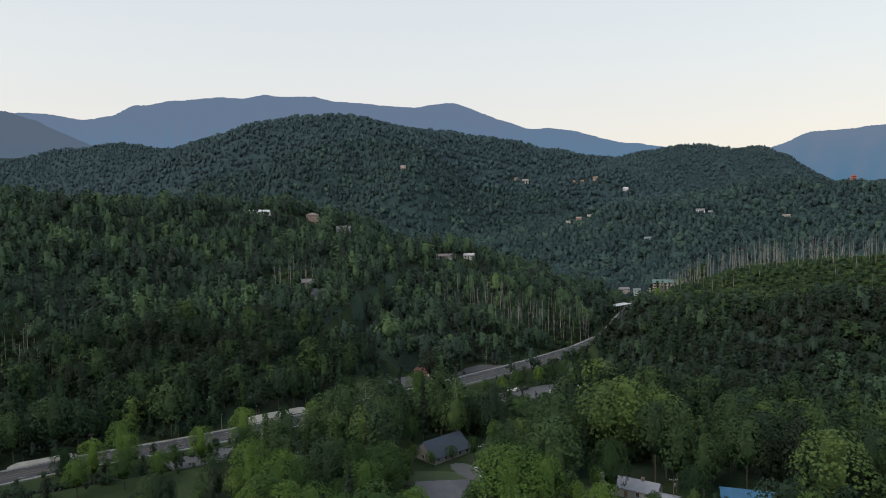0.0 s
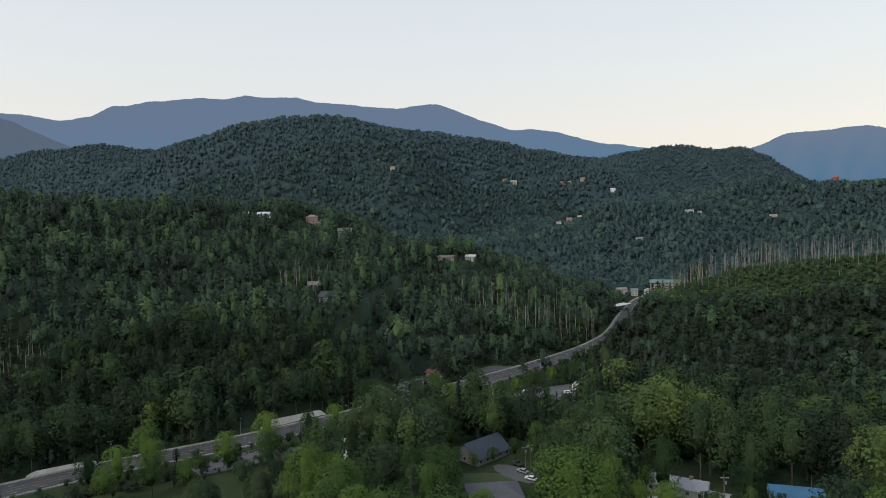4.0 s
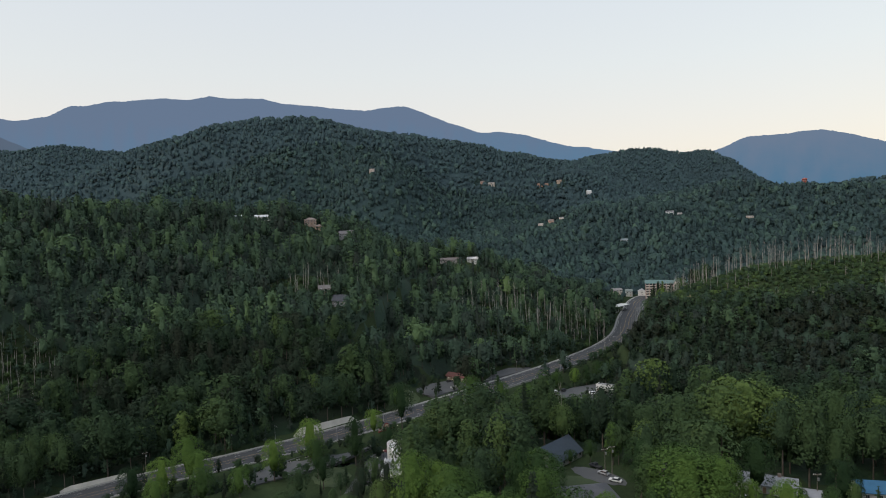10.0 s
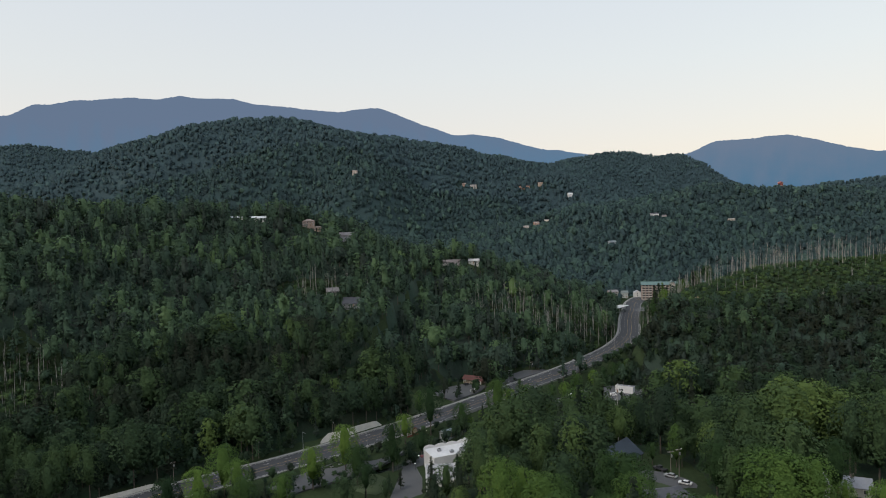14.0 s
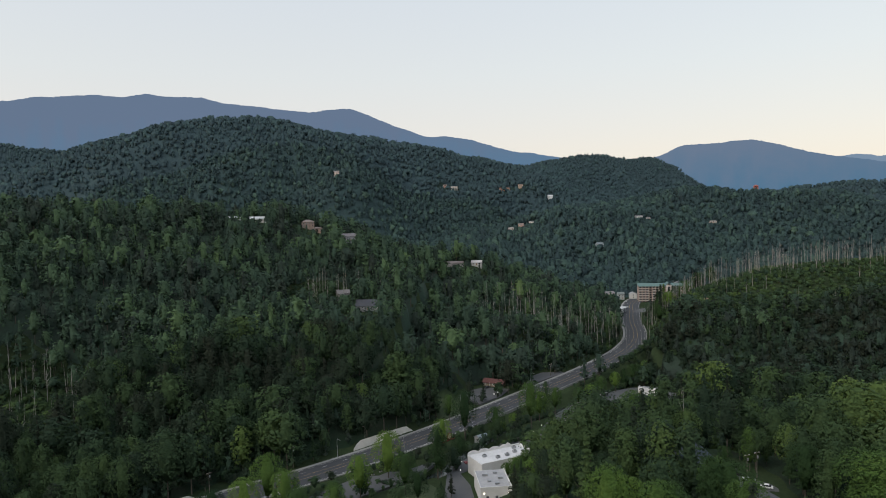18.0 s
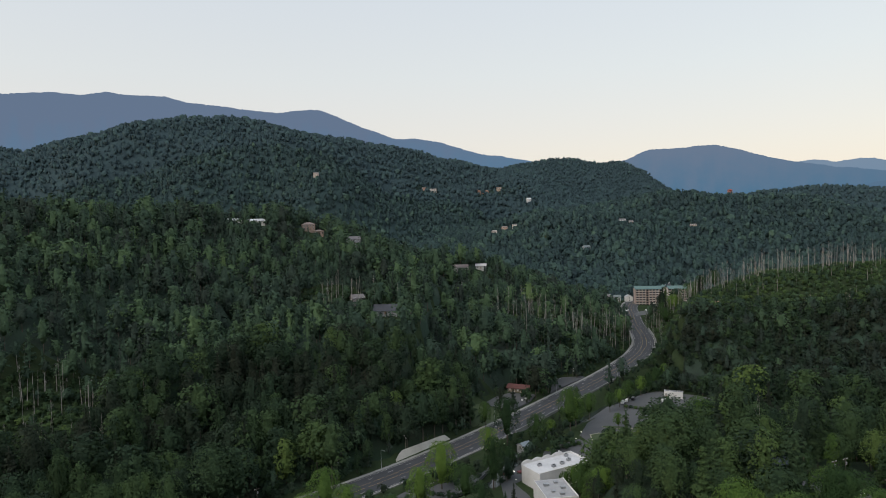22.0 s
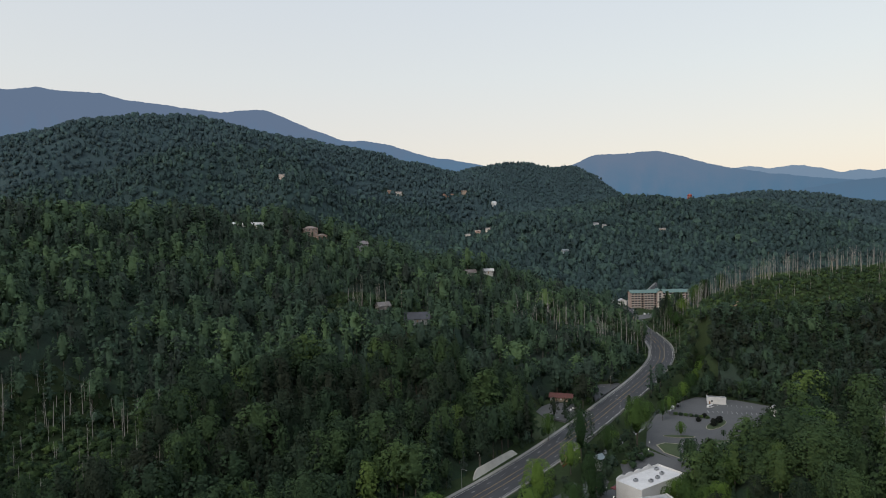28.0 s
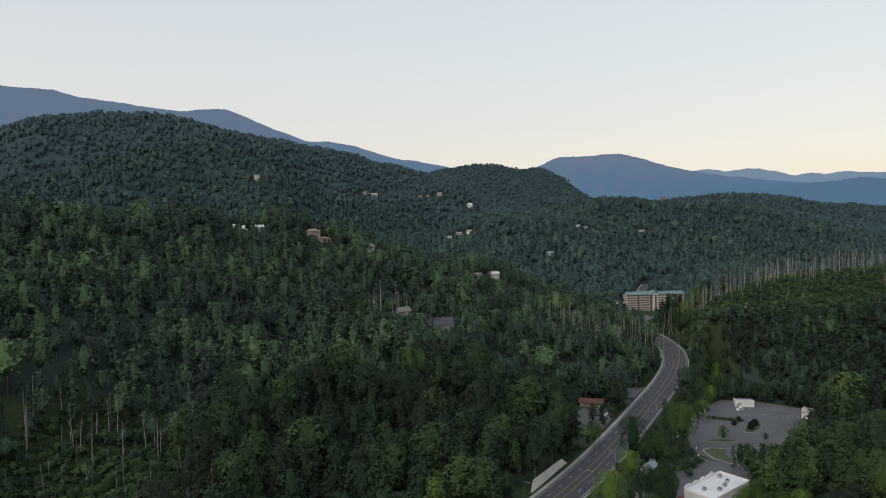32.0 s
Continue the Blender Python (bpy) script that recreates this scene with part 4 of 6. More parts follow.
def house(label, m, w, d, h, wall, roof, kind="gable", rise=2.2, chimney=False, storeys=1, group="", windows=True, category="house"):
    """A dwelling about its own origin: front towards -y."""
    t = thing("house", label, category, m, group)
    me = boxes("wall", tone(wall), (-w / 2, w / 2, -d / 2, d / 2, -6, h))
    if kind == "gable":
        v, f = gable_ends(w, d, h, rise)
        bm = bmesh.new()
        bm.from_mesh(me)
        vs = [bm.verts.new(p) for p in v]
        for q in f:
            bm.faces.new([vs[i] for i in q])
        bm.to_mesh(me)
        bm.free()
    part("wall", me, t)
    part("roof", gable("roof", tone(roof), w, d, h, rise) if kind == "gable" else hip("roof", tone(roof), w, d, h, rise), t)
    if windows:
        n = max(2, int(w / 3.2))
        for s in range(storeys):
            z = 1.55 + 2.7 * s
            for i in range(n):
                x = (i + 0.5) / n * w - w / 2
                if not (s == 0 and i == n // 2):
                    add_window(t, pose(x, -d / 2 - 0.05, z))
            add_window(t, pose(-w / 2 - 0.05, 0, z, 0, 0, -90))
            add_window(t, pose(w / 2 + 0.05, 0, z, 0, 0, 90))
        part("door", DOOR, t, at=pose(((n // 2) + 0.5) / n * w - w / 2, -d / 2 - 0.05, 0))
    if chimney:
        part("chimney", boxes("chimney", tone((0.20, 0.15, 0.13)), (w * 0.2, w * 0.2 + 1.1, -0.5, 0.5, h, h + rise + 1.0)), t)
    return t


# the highway: kerbs, markings, walls
part("edge_line", ribbon("edge_line", -8.75, -8.6, 0.11, M_WHITE_LINE), road)
part("edge_line", ribbon("edge_line", 8.6, 8.75, 0.11, M_WHITE_LINE), road)
for o in (-1.75, 1.75):
    part("centre_line", ribbon("centre_line", o - 0.08, o + 0.08, 0.11, M_YELLOW_LINE), road, "worn yellow line")
DASH = boxes("lane_dash", M_WHITE_LINE, (-0.075, 0.075, -1.5, 1.5, -0.005, 0.005))
S = np.concatenate([[0], np.hypot(*np.diff(ROAD_C[:, :2], axis=0).T).cumsum()])
for q in np.arange(150, S[-1] - 160, 12.2):
    c = [np.interp(q, S, ROAD_C[:, k]) for k in range(3)]
    n_ = [np.interp(q, S, ROAD_N[:, k]) for k in range(2)]
    slope = math.degrees(math.atan((np.interp(q + 3, S, ROAD_C[:, 2]) - c[2]) / 3))
    for o in (-5.2, 5.2):
        part("lane_dash", DASH, road, at=pose(c[0] + n_[0] * o, c[1] + n_[1] * o, c[2] + 0.112, slope, 0, math.degrees(math.atan2(n_[1], n_[0]))))
tagged(new("pavement", ribbon("pavement", -11.6, -9.65, 0.26, M_CONCRETE, thick=0.6)), "pale concrete kerb and footway beside the highway", "pavement", kind="structure")


def along(x, y):
    """Index of the road's place nearest to a point."""
    return int(np.argmin(np.hypot(ROAD_C[:, 0] - x, ROAD_C[:, 1] - y)))


tagged(new("kerb", ribbon("kerb", 9.65, 10.6, 0.26, M_CONCRETE, 0, along(12, 372), thick=0.6)), "pale concrete kerb beside the highway", "kerb", kind="structure")
par = tagged(new("parapet", ribbon("parapet", 10.0, 10.45, 1.15, M_CONCRETE, along(12, 372), along(205, 650), thick=4.2)), "pale concrete bridge parapet beside the highway", "parapet", kind="structure")
part("footway", ribbon("footway", 9.65, 9.98, 0.25, M_CONCRETE, along(12, 372), along(205, 650), thick=0.5), par)


def slope_wall(x0, y0, x1, y1, h):
    """A leaning concrete retaining wall with rounded ends on the uphill side of the road."""
    L = math.hypot(x1 - x0, y1 - y0)
    n, v, f = 14, [], []
    for i in range(n + 1):
        s = i / n
        k = h * min(1, (s * 7) ** 0.7, ((1 - s) * 12) ** 0.6) + 0.3
        v += [(s * L, 0, -1), (s * L, k * 0.55, k), (s * L, k * 0.55 + 0.4, k), (s * L, k * 0.55 + 0.6, -1)]
    for i in range(n):
        a, b = 4 * i, 4 * i + 4
        f += [(a, b, b + 1, a + 1), (a + 1, b + 1, b + 2, a + 2), (a + 2, b + 2, b + 3, a + 3)]
    f += [(0, 1, 2, 3), (4 * n + 3, 4 * n + 2, 4 * n + 1, 4 * n)]
    o = new("retaining_wall", mesh_from("retaining_wall", v, f, M_PALE_WALL))
    z = float(ROAD_C[along((x0 + x1) / 2, (y0 + y1) / 2)][2])
    o.matrix_world = pose(x0, y0, z, 0, 0, math.degrees(math.atan2(y1 - y0, x1 - x0)))
    tagged(o, "pale cream leaning concrete retaining wall by the road", "retaining wall", "retaining walls by the road")


M_PALE_WALL = grain("pale_concrete_wall", (0.38, 0.365, 0.325), (0.53, 0.51, 0.47), 0.2, 3, 0.85)
slope_wall(-60, 345, -29, 372.8, 3.0)
slope_wall(-152, 275, -128, 295, 1.3)


def flat_sheet(name, label, pts, z, material, category, parent=None, thick=0.25):
    n = len(pts)
    v = [(x, y, z) for x, y in pts] + [(x, y, z - thick) for x, y in pts]
    f = [tuple(range(n))] + [(i, i + n, (i + 1) % n + n, (i + 1) % n) for i in range(n)]
    me = mesh_from(name, v, f, material)
    if parent is not None:
        return part(name, me, parent, label)
    return tagged(new(name, me), label, category, kind="structure")


def oval(cx, cy, a, b, turn, n=18):
    c, s = math.cos(radians(turn)), math.sin(radians(turn))
    return [(cx + a * math.cos(6.283 * i / n) * c - b * math.sin(6.283 * i / n) * s, cy + a * math.cos(6.283 * i / n) * s + b * math.sin(6.283 * i / n) * c) for i in range(n)]


M_LOT = grain("worn_lot_asphalt", (0.058, 0.061, 0.066), (0.098, 0.100, 0.105), 0.05, 2, 0.9)
lot = flat_sheet("car_park", "worn grey asphalt car park with painted bays", [(46, 372), (50, 350), (44, 336), (52, 324), (70, 330), (88, 338), (102, 354), (124, 376), (150, 392), (166, 416), (150, 440), (128, 456), (112, 448), (96, 434), (80, 424), (62, 402)], -4.82, M_LOT, "car park")
drive = flat_sheet("driveway", "grey asphalt drive round the white building", [(-14, 262), (2, 266), (0, 296), (-4, 310), (12, 322), (34, 334), (46, 336), (50, 350), (44, 366), (26, 356), (6, 336), (-10, 318)], -4.80, M_LOT, "driveway")
front = flat_sheet("frontage_parking", "grey asphalt frontage parking beside the highway", [(-74, 288), (-60, 278), (-26, 306), (-12, 330), (-16, 344), (-30, 334)], -4.2, M_LOT, "car park", thick=1.5)


def island(pts, label):
    o = new("planted_island", None)
    tagged(o, label, "traffic island", "planted islands in the car park")
    cx, cy = sum(p[0] for p in pts) / len(pts), sum(p[1] for p in pts) / len(pts)
    o.matrix_world = pose(cx, cy, -4.82)
    outer = [(x - cx, y - cy) for x, y in pts]
    inner = [(x * 0.955, y * 0.955) for x, y in outer]
    flat_sheet("kerb", "pale yellow kerb", outer, 0.15, M_CURB, "", o)
    flat_sheet("lawn", "mown grass", inner, 0.22, M_GRASS, "", o)


M_CURB = grain("pale_kerb", (0.24, 0.22, 0.16), (0.36, 0.33, 0.25), 0.4, 4, 0.85)
island(oval(72, 382, 9, 2.2, -20), "low grass island with a pale kerb")
island([(52, 372), (58, 374), (66, 370), (61, 364), (58, 358), (62, 352), (72, 346), (80, 342), (74, 338), (62, 342), (54, 350), (50, 360)], "curved grass island with a pale kerb")
island(oval(90, 368, 7, 1.6, 10), "narrow grass island with a pale kerb")
island(oval(105, 396, 12, 4, 35), "planted island under dark shrubs")
BAY = boxes("bay_line", M_WHITE_LINE, (-0.06, 0.06, -2.4, 2.4, -0.004, 0.004))
for i in range(13):
    part("bay_line", BAY, lot, at=pose(116 + 2.6 * i, 422 - 1.3 * i, -4.815, 0, 0, -25))
    if i < 9:
        part("bay_line", BAY, lot, at=pose(128 + 2.6 * i, 436 - 1.6 * i, -4.815, 0, 0, -30))
        part("bay_line", BAY, lot, at=pose(66 + 2.5 * i, 352 - 0.4 * i, -4.815, 0, 0, 20))

# creek
v, f = [], []
for i, (a, b) in enumerate(CREEK):
    j0, j1 = max(i - 1, 0), min(i + 1, len(CREEK) - 1)
    tx, ty = CREEK[j1][0] - CREEK[j0][0], CREEK[j1][1] - CREEK[j0][1]
    L = math.hypot(tx, ty)
    v += [(a - ty / L * 5, b + tx / L * 5, -8.2), (a + ty / L * 5, b - tx / L * 5, -8.2)]
    if i:
        f.append((2 * i - 2, 2 * i - 1, 2 * i + 1, 2 * i))
tagged(new("creek", mesh_from("creek", v, f, grain("creek_water", (0.02, 0.028, 0.026), (0.035, 0.045, 0.04), 0.3, 2, 0.08, bump=0.5))), "shallow dark creek beside the highway", "creek", kind="structure")


# white commercial building by the creek
def white_building():
    t = thing("white_building", "white flat-roofed building with a stepped wavy parapet", "building", pose(16.5, 311, -5, 0, 0, 24))
    W, D, Hh = 30, 14.5, 8.6
    part("wall", boxes("wall", M_WHITE, (-W / 2, W / 2, -D / 2, D / 2, -1, Hh)), t)
    part("roof", boxes("roof", M_ROOF_WHITE, (-W / 2 + 0.3, W / 2 - 0.3, -D / 2 + 0.3, D / 2 - 0.3, Hh + 0.003, Hh + 0.1)), t, "white membrane roof with seams")
    # front parapet with humps
    n, v, f = 56, [], []
    for i in range(n + 1):
        s = i / n
        x = -W / 2 + s * W
        z = Hh + 0.7 + (1.1 * abs(math.sin(s * math.pi * 5)) ** 0.6 if s < 0.82 else 0.15) + (0.9 if 0.74 < s < 0.82 else 0)
        v += [(x, D / 2 - 0.35, Hh - 0.5), (x, D / 2 - 0.35, z), (x, D / 2 + 0.05, z), (x, D / 2 + 0.05, Hh - 0.5)]
        if i:
            a, b = 4 * i - 4, 4 * i
            f += [(a, a + 1, b + 1, b), (a + 1, a + 2, b + 2, b + 1), (a + 2, a + 3, b + 3, b + 2)]
    f += [(0, 3, 2, 1), (4 * n, 4 * n + 1, 4 * n + 2, 4 * n + 3)]
    part("parapet", mesh_from("parapet", v, f, M_WHITE), t, "white parapet with rounded steps")
    part("parapet", boxes("parapet", M_WHITE, (W / 2 - 0.35, W / 2 + 0.03, -D / 2, D / 2, Hh - 0.4, Hh + 0.8)), t)
    part("parapet", boxes("parapet", M_WHITE, (-W / 2 + 0.4, W / 2 - 0.4, -D / 2 - 0.03, -D / 2 + 0.3, Hh - 0.4, Hh + 0.45)), t)
    for x, y in ((-4, -3.5), (1.5, -2.8), (7, -1), (9.5, 4), (-9, 1)):
        u = part("air_conditioner", boxes("air_conditioner", M_METAL, (x - 1, x + 1, y - 0.7, y + 0.7, Hh + 0.1, Hh + 1.3), bevel=0.05), t, "grey rooftop air conditioner")
        part("fan_grille", boxes("fan_grille", M_DARK, (x - 0.6, x + 0.6, y - 0.5, y + 0.5, Hh + 1.3, Hh + 1.36)), u)
    for i in range(6):
        add_window(t, pose(-12 + 4.2 * i, D / 2 + 0.08, 2.2, 0, 0, 180))
        add_window(t, pose(-12 + 4.2 * i, -D / 2 - 0.05, 2.4))
    part("awning", boxes("awning", tone((0.16, 0.035, 0.04)), (-W / 2 - 1.2, -W / 2 + 4.5, D / 2 + 0.1, D / 2 + 2.2, 4.4, 5.0)), t, "dark red awning")
    # lower wing towards the drive
    t = thing("white_annex", "lower white annex with a cluttered flat roof", "building", pose(9.5, 284.5, -5, 0, 0, 4))
    part("wall", boxes("wall", M_WHITE, (-7, 7, -10, 10.5, -1, 7.4)), t)
    part("roof", boxes("roof", tone((0.34, 0.34, 0.35)), (-6.6, 6.6, -9.6, 10.1, 7.402, 7.5)), t, "grey stained flat roof")
    part("parapet", boxes("parapet", M_WHITE, (-7.03, -6.7, -10, 10.5, 7.0, 8.0), (6.7, 7.03, -10, 10.5, 7.0, 8.0), (-6.7, 6.7, -10.03, -9.7, 7.0, 8.0)), t)
    for x, y, s in ((-3, 4, 1.2), (2, 6, 0.9), (3.5, 0, 1.1), (-2, -3, 0.8), (1, -6, 1.0)):
        part("roof_vent", boxes("roof_vent", M_METAL, (x - s, x + s, y - s * 0.7, y + s * 0.7, 7.5, 7.5 + s * 0.9), bevel=0.05), t, "grey roof vent unit")
    for x in (-4, 0, 4):
        add_window(t, pose(x, -10.05, 3.5))
    part("wall_lamp", boxes("wall_lamp", M_LAMP, (5.2, 5.6, -10.3, -10.0, 5.2, 5.5)), t, "lit wall lamp")
    part("wall_lamp", boxes("wall_lamp", M_LAMP, (-5.6, -5.2, -10.3, -10.0, 5.2, 5.5)), t, "lit wall lamp")
    part("door", DOOR, t, at=pose(2.2, -10.05, 0))


white_building()


# shops by the car park
def shop(label, m, w, d, h, mono):
    t = thing("shop", label, "building", m, "low shops by the car park")
    part("wall", boxes("wall", M_WHITE, (-w / 2, w / 2, -d / 2, d / 2, -1, h)), t)
    part("roof", boxes("roof", tone((0.20, 0.20, 0.21)), (-w / 2 + 0.2, w / 2 - 0.2, -d / 2 + 0.2, d / 2 - 0.2, h + 0.003, h + 0.1)), t, "grey flat roof")
    part("parapet", boxes("parapet", M_WHITE, (-w / 2 - 0.02, w / 2 + 0.02, -d / 2 - 0.02, -d / 2 + 0.25, h - 0.3, h + 0.9), (-w / 2 - 0.02, -w / 2 + 0.25, -d / 2 + 0.25, d / 2, h - 0.3, h + 0.6)), t)
    for i in range(mono):
        add_window(t, pose(-w / 4 + 2.6 * i, -d / 2 - 0.08, 2.2))
    part("door", DOOR, t, at=pose(-w / 2 + 1.5, -d / 2 - 0.08, 0))
    for x in (-w / 5, w / 4):
        part("roof_vent", boxes("roof_vent", M_METAL, (x - 0.7, x + 0.7, -0.5, 0.5, h + 0.1, h + 0.9), bevel=0.05), t)


shop("long low white shop with a grey flat roof", pose(154.5, 399.5, -4.9, 0, 0, -55), 14, 8, 5.5, 2)
shop("small white shop with a stepped flat roof", pose(132.5, 438.5, -4.9, 0, 0, -28), 12, 7, 4.0, 1)


# red-roofed motel at the foot of the slope
def motel():
    t = thing("motel", "small motel with a dark red shingled roof", "motel", at_land(28, 459, -30, 0.15))
    part("wall", boxes("wall", tone((0.30, 0.24, 0.19)), (-7.4, 7.4, -3, 3, -3, 2.9)), t)
    part("roof", gable("roof", tone((0.105, 0.040, 0.036)), 15, 6.4, 2.9, 1.9, 0.9), t, "dark red shingled roof")
    for i in range(5):
        x = -6 + 3 * i
        part("door" if i % 2 else "window", DOOR if i % 2 else WIN, t, at=pose(x, -3.06, 0 if i % 2 else 1.5))
        if i % 2 == 0:
            part("porch_lamp", boxes("porch_lamp", M_WARM, (x + 1.2, x + 1.5, -3.3, -3.0, 2.2, 2.5)), t, "lit warm porch lamp")
    for i in range(4):
        part("post", boxes("post", M_FRAME, (-7.2 + 4.75 * i, -7.05 + 4.75 * i, -3.75, -3.6, -0.2, 2.8)), t)


motel()
flat_sheet("motel_court", "grey asphalt court before the motel", [(2, 424), (0, 434), (10, 448), (20, 455), (38, 448), (30, 432), (24, 425), (14, 414)], -0.7, M_LOT, "car park", thick=2.0)
flat_sheet("lay_by", "grey asphalt lay-by beside the highway", [(48, 448), (56, 456), (84, 484), (80, 492), (66, 486), (56, 474)], 0.75, M_LOT, "lay-by", thick=2.0)


# hotel at the bend
def hotel():
    t = thing("hotel", "long tan seven-storey hotel with a green roof", "hotel", pose(276, 779, 10.5, 0, 0, -13))
    tan, pale, green = tone((0.42, 0.31, 0.265)), tone((0.54, 0.48, 0.44)), tone((0.10, 0.17, 0.16))
    fl = 3.0
    for x0, x1, y0, name in ((-36, -3, 0, "wall"), (3, 36, 0, "wall")):
        part(name, boxes("wall", tan, (x0, x1, y0, 16, -6, 7 * fl)), t)
        part("roof", gable("roof", green, x1 - x0, 17, 7 * fl, 3.0, 0.8), t, "green metal roof", at=pose((x0 + x1) / 2, 8, 0))
    part("tower", boxes("tower", pale, (-3, 3, -1.5, 16, -6, 7 * fl + 1.5)), t, "paler projecting bay")
    part("tower_roof", gable("tower_roof", green, 17.5, 6.4, 0, 2.6, 0.5), t, "green gable", at=pose(0, 7.2, 7 * fl + 1.5, 0, 0, 90))
    slab = boxes("balcony", pale, (-1.75, 1.75, -1.3, -0.02, -0.15, 0.0), (-1.75, 1.75, -1.3, -1.22, 0.0, 1.0))
    room = boxes("window", M_GLASS, (-1.3, 1.3, -0.06, 0.0, 0.1, 2.3))
    for s in range(7):
        for i in range(8):
            for x in (-33.5 + 4 * i, 5.2 + 4 * i):
                if (i % 4) != 3:
                    part("balcony", slab, t, at=pose(x, 0, s * fl + 0.1))
                part("window", room, t, at=pose(x, -0.01, s * fl + 0.1))
        part("window", room, t, at=pose(0, -1.51, s * fl + 0.1))


hotel()


# ---- trees of their own by the road and in the car park ----
def lone_tree(x, y, h, kind, label, wf=1.0):
    t = tagged(new("tree"), label, "tree", "trees by the highway")
    t.matrix_world = Matrix.LocRotScale((x, y, float(land(x, y)) - 0.3), Euler((0, 0, x * 1.7)), (h * wf, h * wf, h))
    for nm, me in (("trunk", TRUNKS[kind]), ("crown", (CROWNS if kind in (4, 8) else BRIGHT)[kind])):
        new(nm, me).parent = t


for x_, y_, h_, kind, wf in ((1, 357, 29, 0, 1.0), (19, 363, 20, 6, 1.1), (41, 373, 29, 2, 1.0), (40, 452, 19, 6, 1.1), (-12, 338, 17, 0, 1.2), (-3, 334, 15, 9, 1.2), (32, 384, 11, 5, 1.0), (60, 398, 18, 6, 1.0), (78, 412, 14, 0, 1.0), (-15, 304, 25, 3, 1.1), (-39, 307, 28, 2, 1.0), (-30, 288, 20, 6, 1.1), (-50, 284, 21, 0, 1.1), (-24, 276, 16, 9, 1.1),
                             (-62, 280, 11, 6, 1.1), (-90, 280, 26, 2, 1.1), (-97, 268, 23, 6, 1.1), (-109, 264, 20, 9, 1.2), (-80, 270, 22, 0, 1.1), (-88, 246, 18, 9, 1.2), (-72, 256, 19, 0, 1.2), (-58, 262, 17, 6, 1.1), (-7, 386, 17, 0, 0.9), (48, 386, 19, 6, 1.1), (98, 432, 16, 0, 1.1), (112, 446, 15, 6, 1.0), (132, 470, 18, 0, 1.0),
                             (148, 488, 17, 2, 1.0), (88, 422, 13, 9, 1.2), (122, 458, 15, 3, 1.2), (140, 480, 15, 0, 1.0), (166, 512, 17, 6, 1.1), (182, 535, 16, 9, 1.2), (24, 372, 9, 6, 0.9),
                             (17.7, 298, 10, 5, 1.0), (21.4, 299, 12, 0, 1.1), (25, 300.5, 12, 6, 1.1), (28.7, 302, 13, 9, 1.1), (32.5, 303.5, 13, 2, 1.1), (36.5, 305.5, 12, 0, 1.2), (24, 293, 15, 2, 1.1), (29, 296, 15, 0, 1.1), (35, 298, 16, 6, 1.1), (37, 302, 12, 6, 1.3), (33, 293, 13, 0, 1.2), (30, 283, 15, 5, 1.1), (40, 293, 17, 2, 1.1), (36, 280, 19, 6, 1.1), (27, 272, 16, 9, 1.1), (21, 286, 15, 0, 1.0), (25, 279, 17, 6, 1.0), (21, 271, 15, 2, 1.0), (84, 302, 27, 6, 1.1), (93, 308, 26, 2, 1.1), (104, 204, 21, 0, 1.1),  (71, 277, 28, 2, 1.1), (80, 284, 26, 6, 1.2), (88, 293, 26, 9, 1.1), (97, 301, 25, 0, 1.2), (104, 318, 24, 2, 1.2), (163, 194, 17, 0, 1.2), (139, 199, 22, 2, 1.1), (112, 186, 20, 6, 1.0), (70, 192, 22, 2, 1.0)):
    lone_tree(x_, y_, h_, kind, "leafy green tree between the highway and the creek", wf)
for x_, y_, h_, kind, wf in ((72, 380, 10, 0, 1.2), (83, 345, 11, 3, 1.1), (94, 372, 6, 5, 0.9)):
    lone_tree(x_, y_, h_, kind, "young green shade tree in the car park", wf)
for x_, y_, h_, kind, wf in ((84, 230, 7, 5, 1.2), (77, 226, 6, 0, 1.3), (70, 230, 7, 6, 1.2), (92, 235, 9, 2, 1.1), (66, 244, 14, 0, 1.1), (72, 208, 8, 5, 1.2), (100, 232, 16, 3, 1.1), (152, 198, 6, 5, 1.2), (136, 210, 9, 0, 1.2)):
    lone_tree(x_, y_, h_, kind, "small green garden tree beside a village house", wf)
for x_, y_, h_, kind, wf in ((232, 662, 26, 8, 1.5), (240, 672, 28, 4, 1.5), (226, 650, 22, 8, 1.5), (248, 684, 25, 4, 1.4), (256, 694, 27, 8, 1.5), (236, 700, 22, 8, 1.4), (266, 736, 15, 8, 1.7), (222, 634, 20, 2, 1.3), (246, 652, 24, 6, 1.1), (252, 640, 25, 8, 1.4), (260, 655, 26, 6, 1.0), (266, 668, 27, 8, 1.4), (272, 690, 29, 2, 1.1), (262, 630, 22, 0, 1.0), (280, 706, 28, 8, 1.5), (211, 630, 25, 4, 1.3), (216, 650, 28, 8, 1.4), (222, 668, 30, 4, 1.4), (229, 678, 30, 8, 1.5), (206, 618, 20, 2, 1.1), (236, 688, 29, 4, 1.4), (214, 641, 22, 6, 1.1)):
    lone_tree(x_, y_, h_, kind, "dark tall pine beside the road to the hotel", wf)
M_PURPLE = foliage("dark_shrub_leaves", [(0.0, (0.012, 0.014, 0.014)), (0.5, (0.018, 0.022, 0.018)), (1.0, (0.028, 0.032, 0.022))], True)
SHRUB = leaf_mesh("shrub", crown(np.random.RandomState(5), 700, "wide", 0.034, 18, (6, 8), 0.7), M_PURPLE, 0.36)
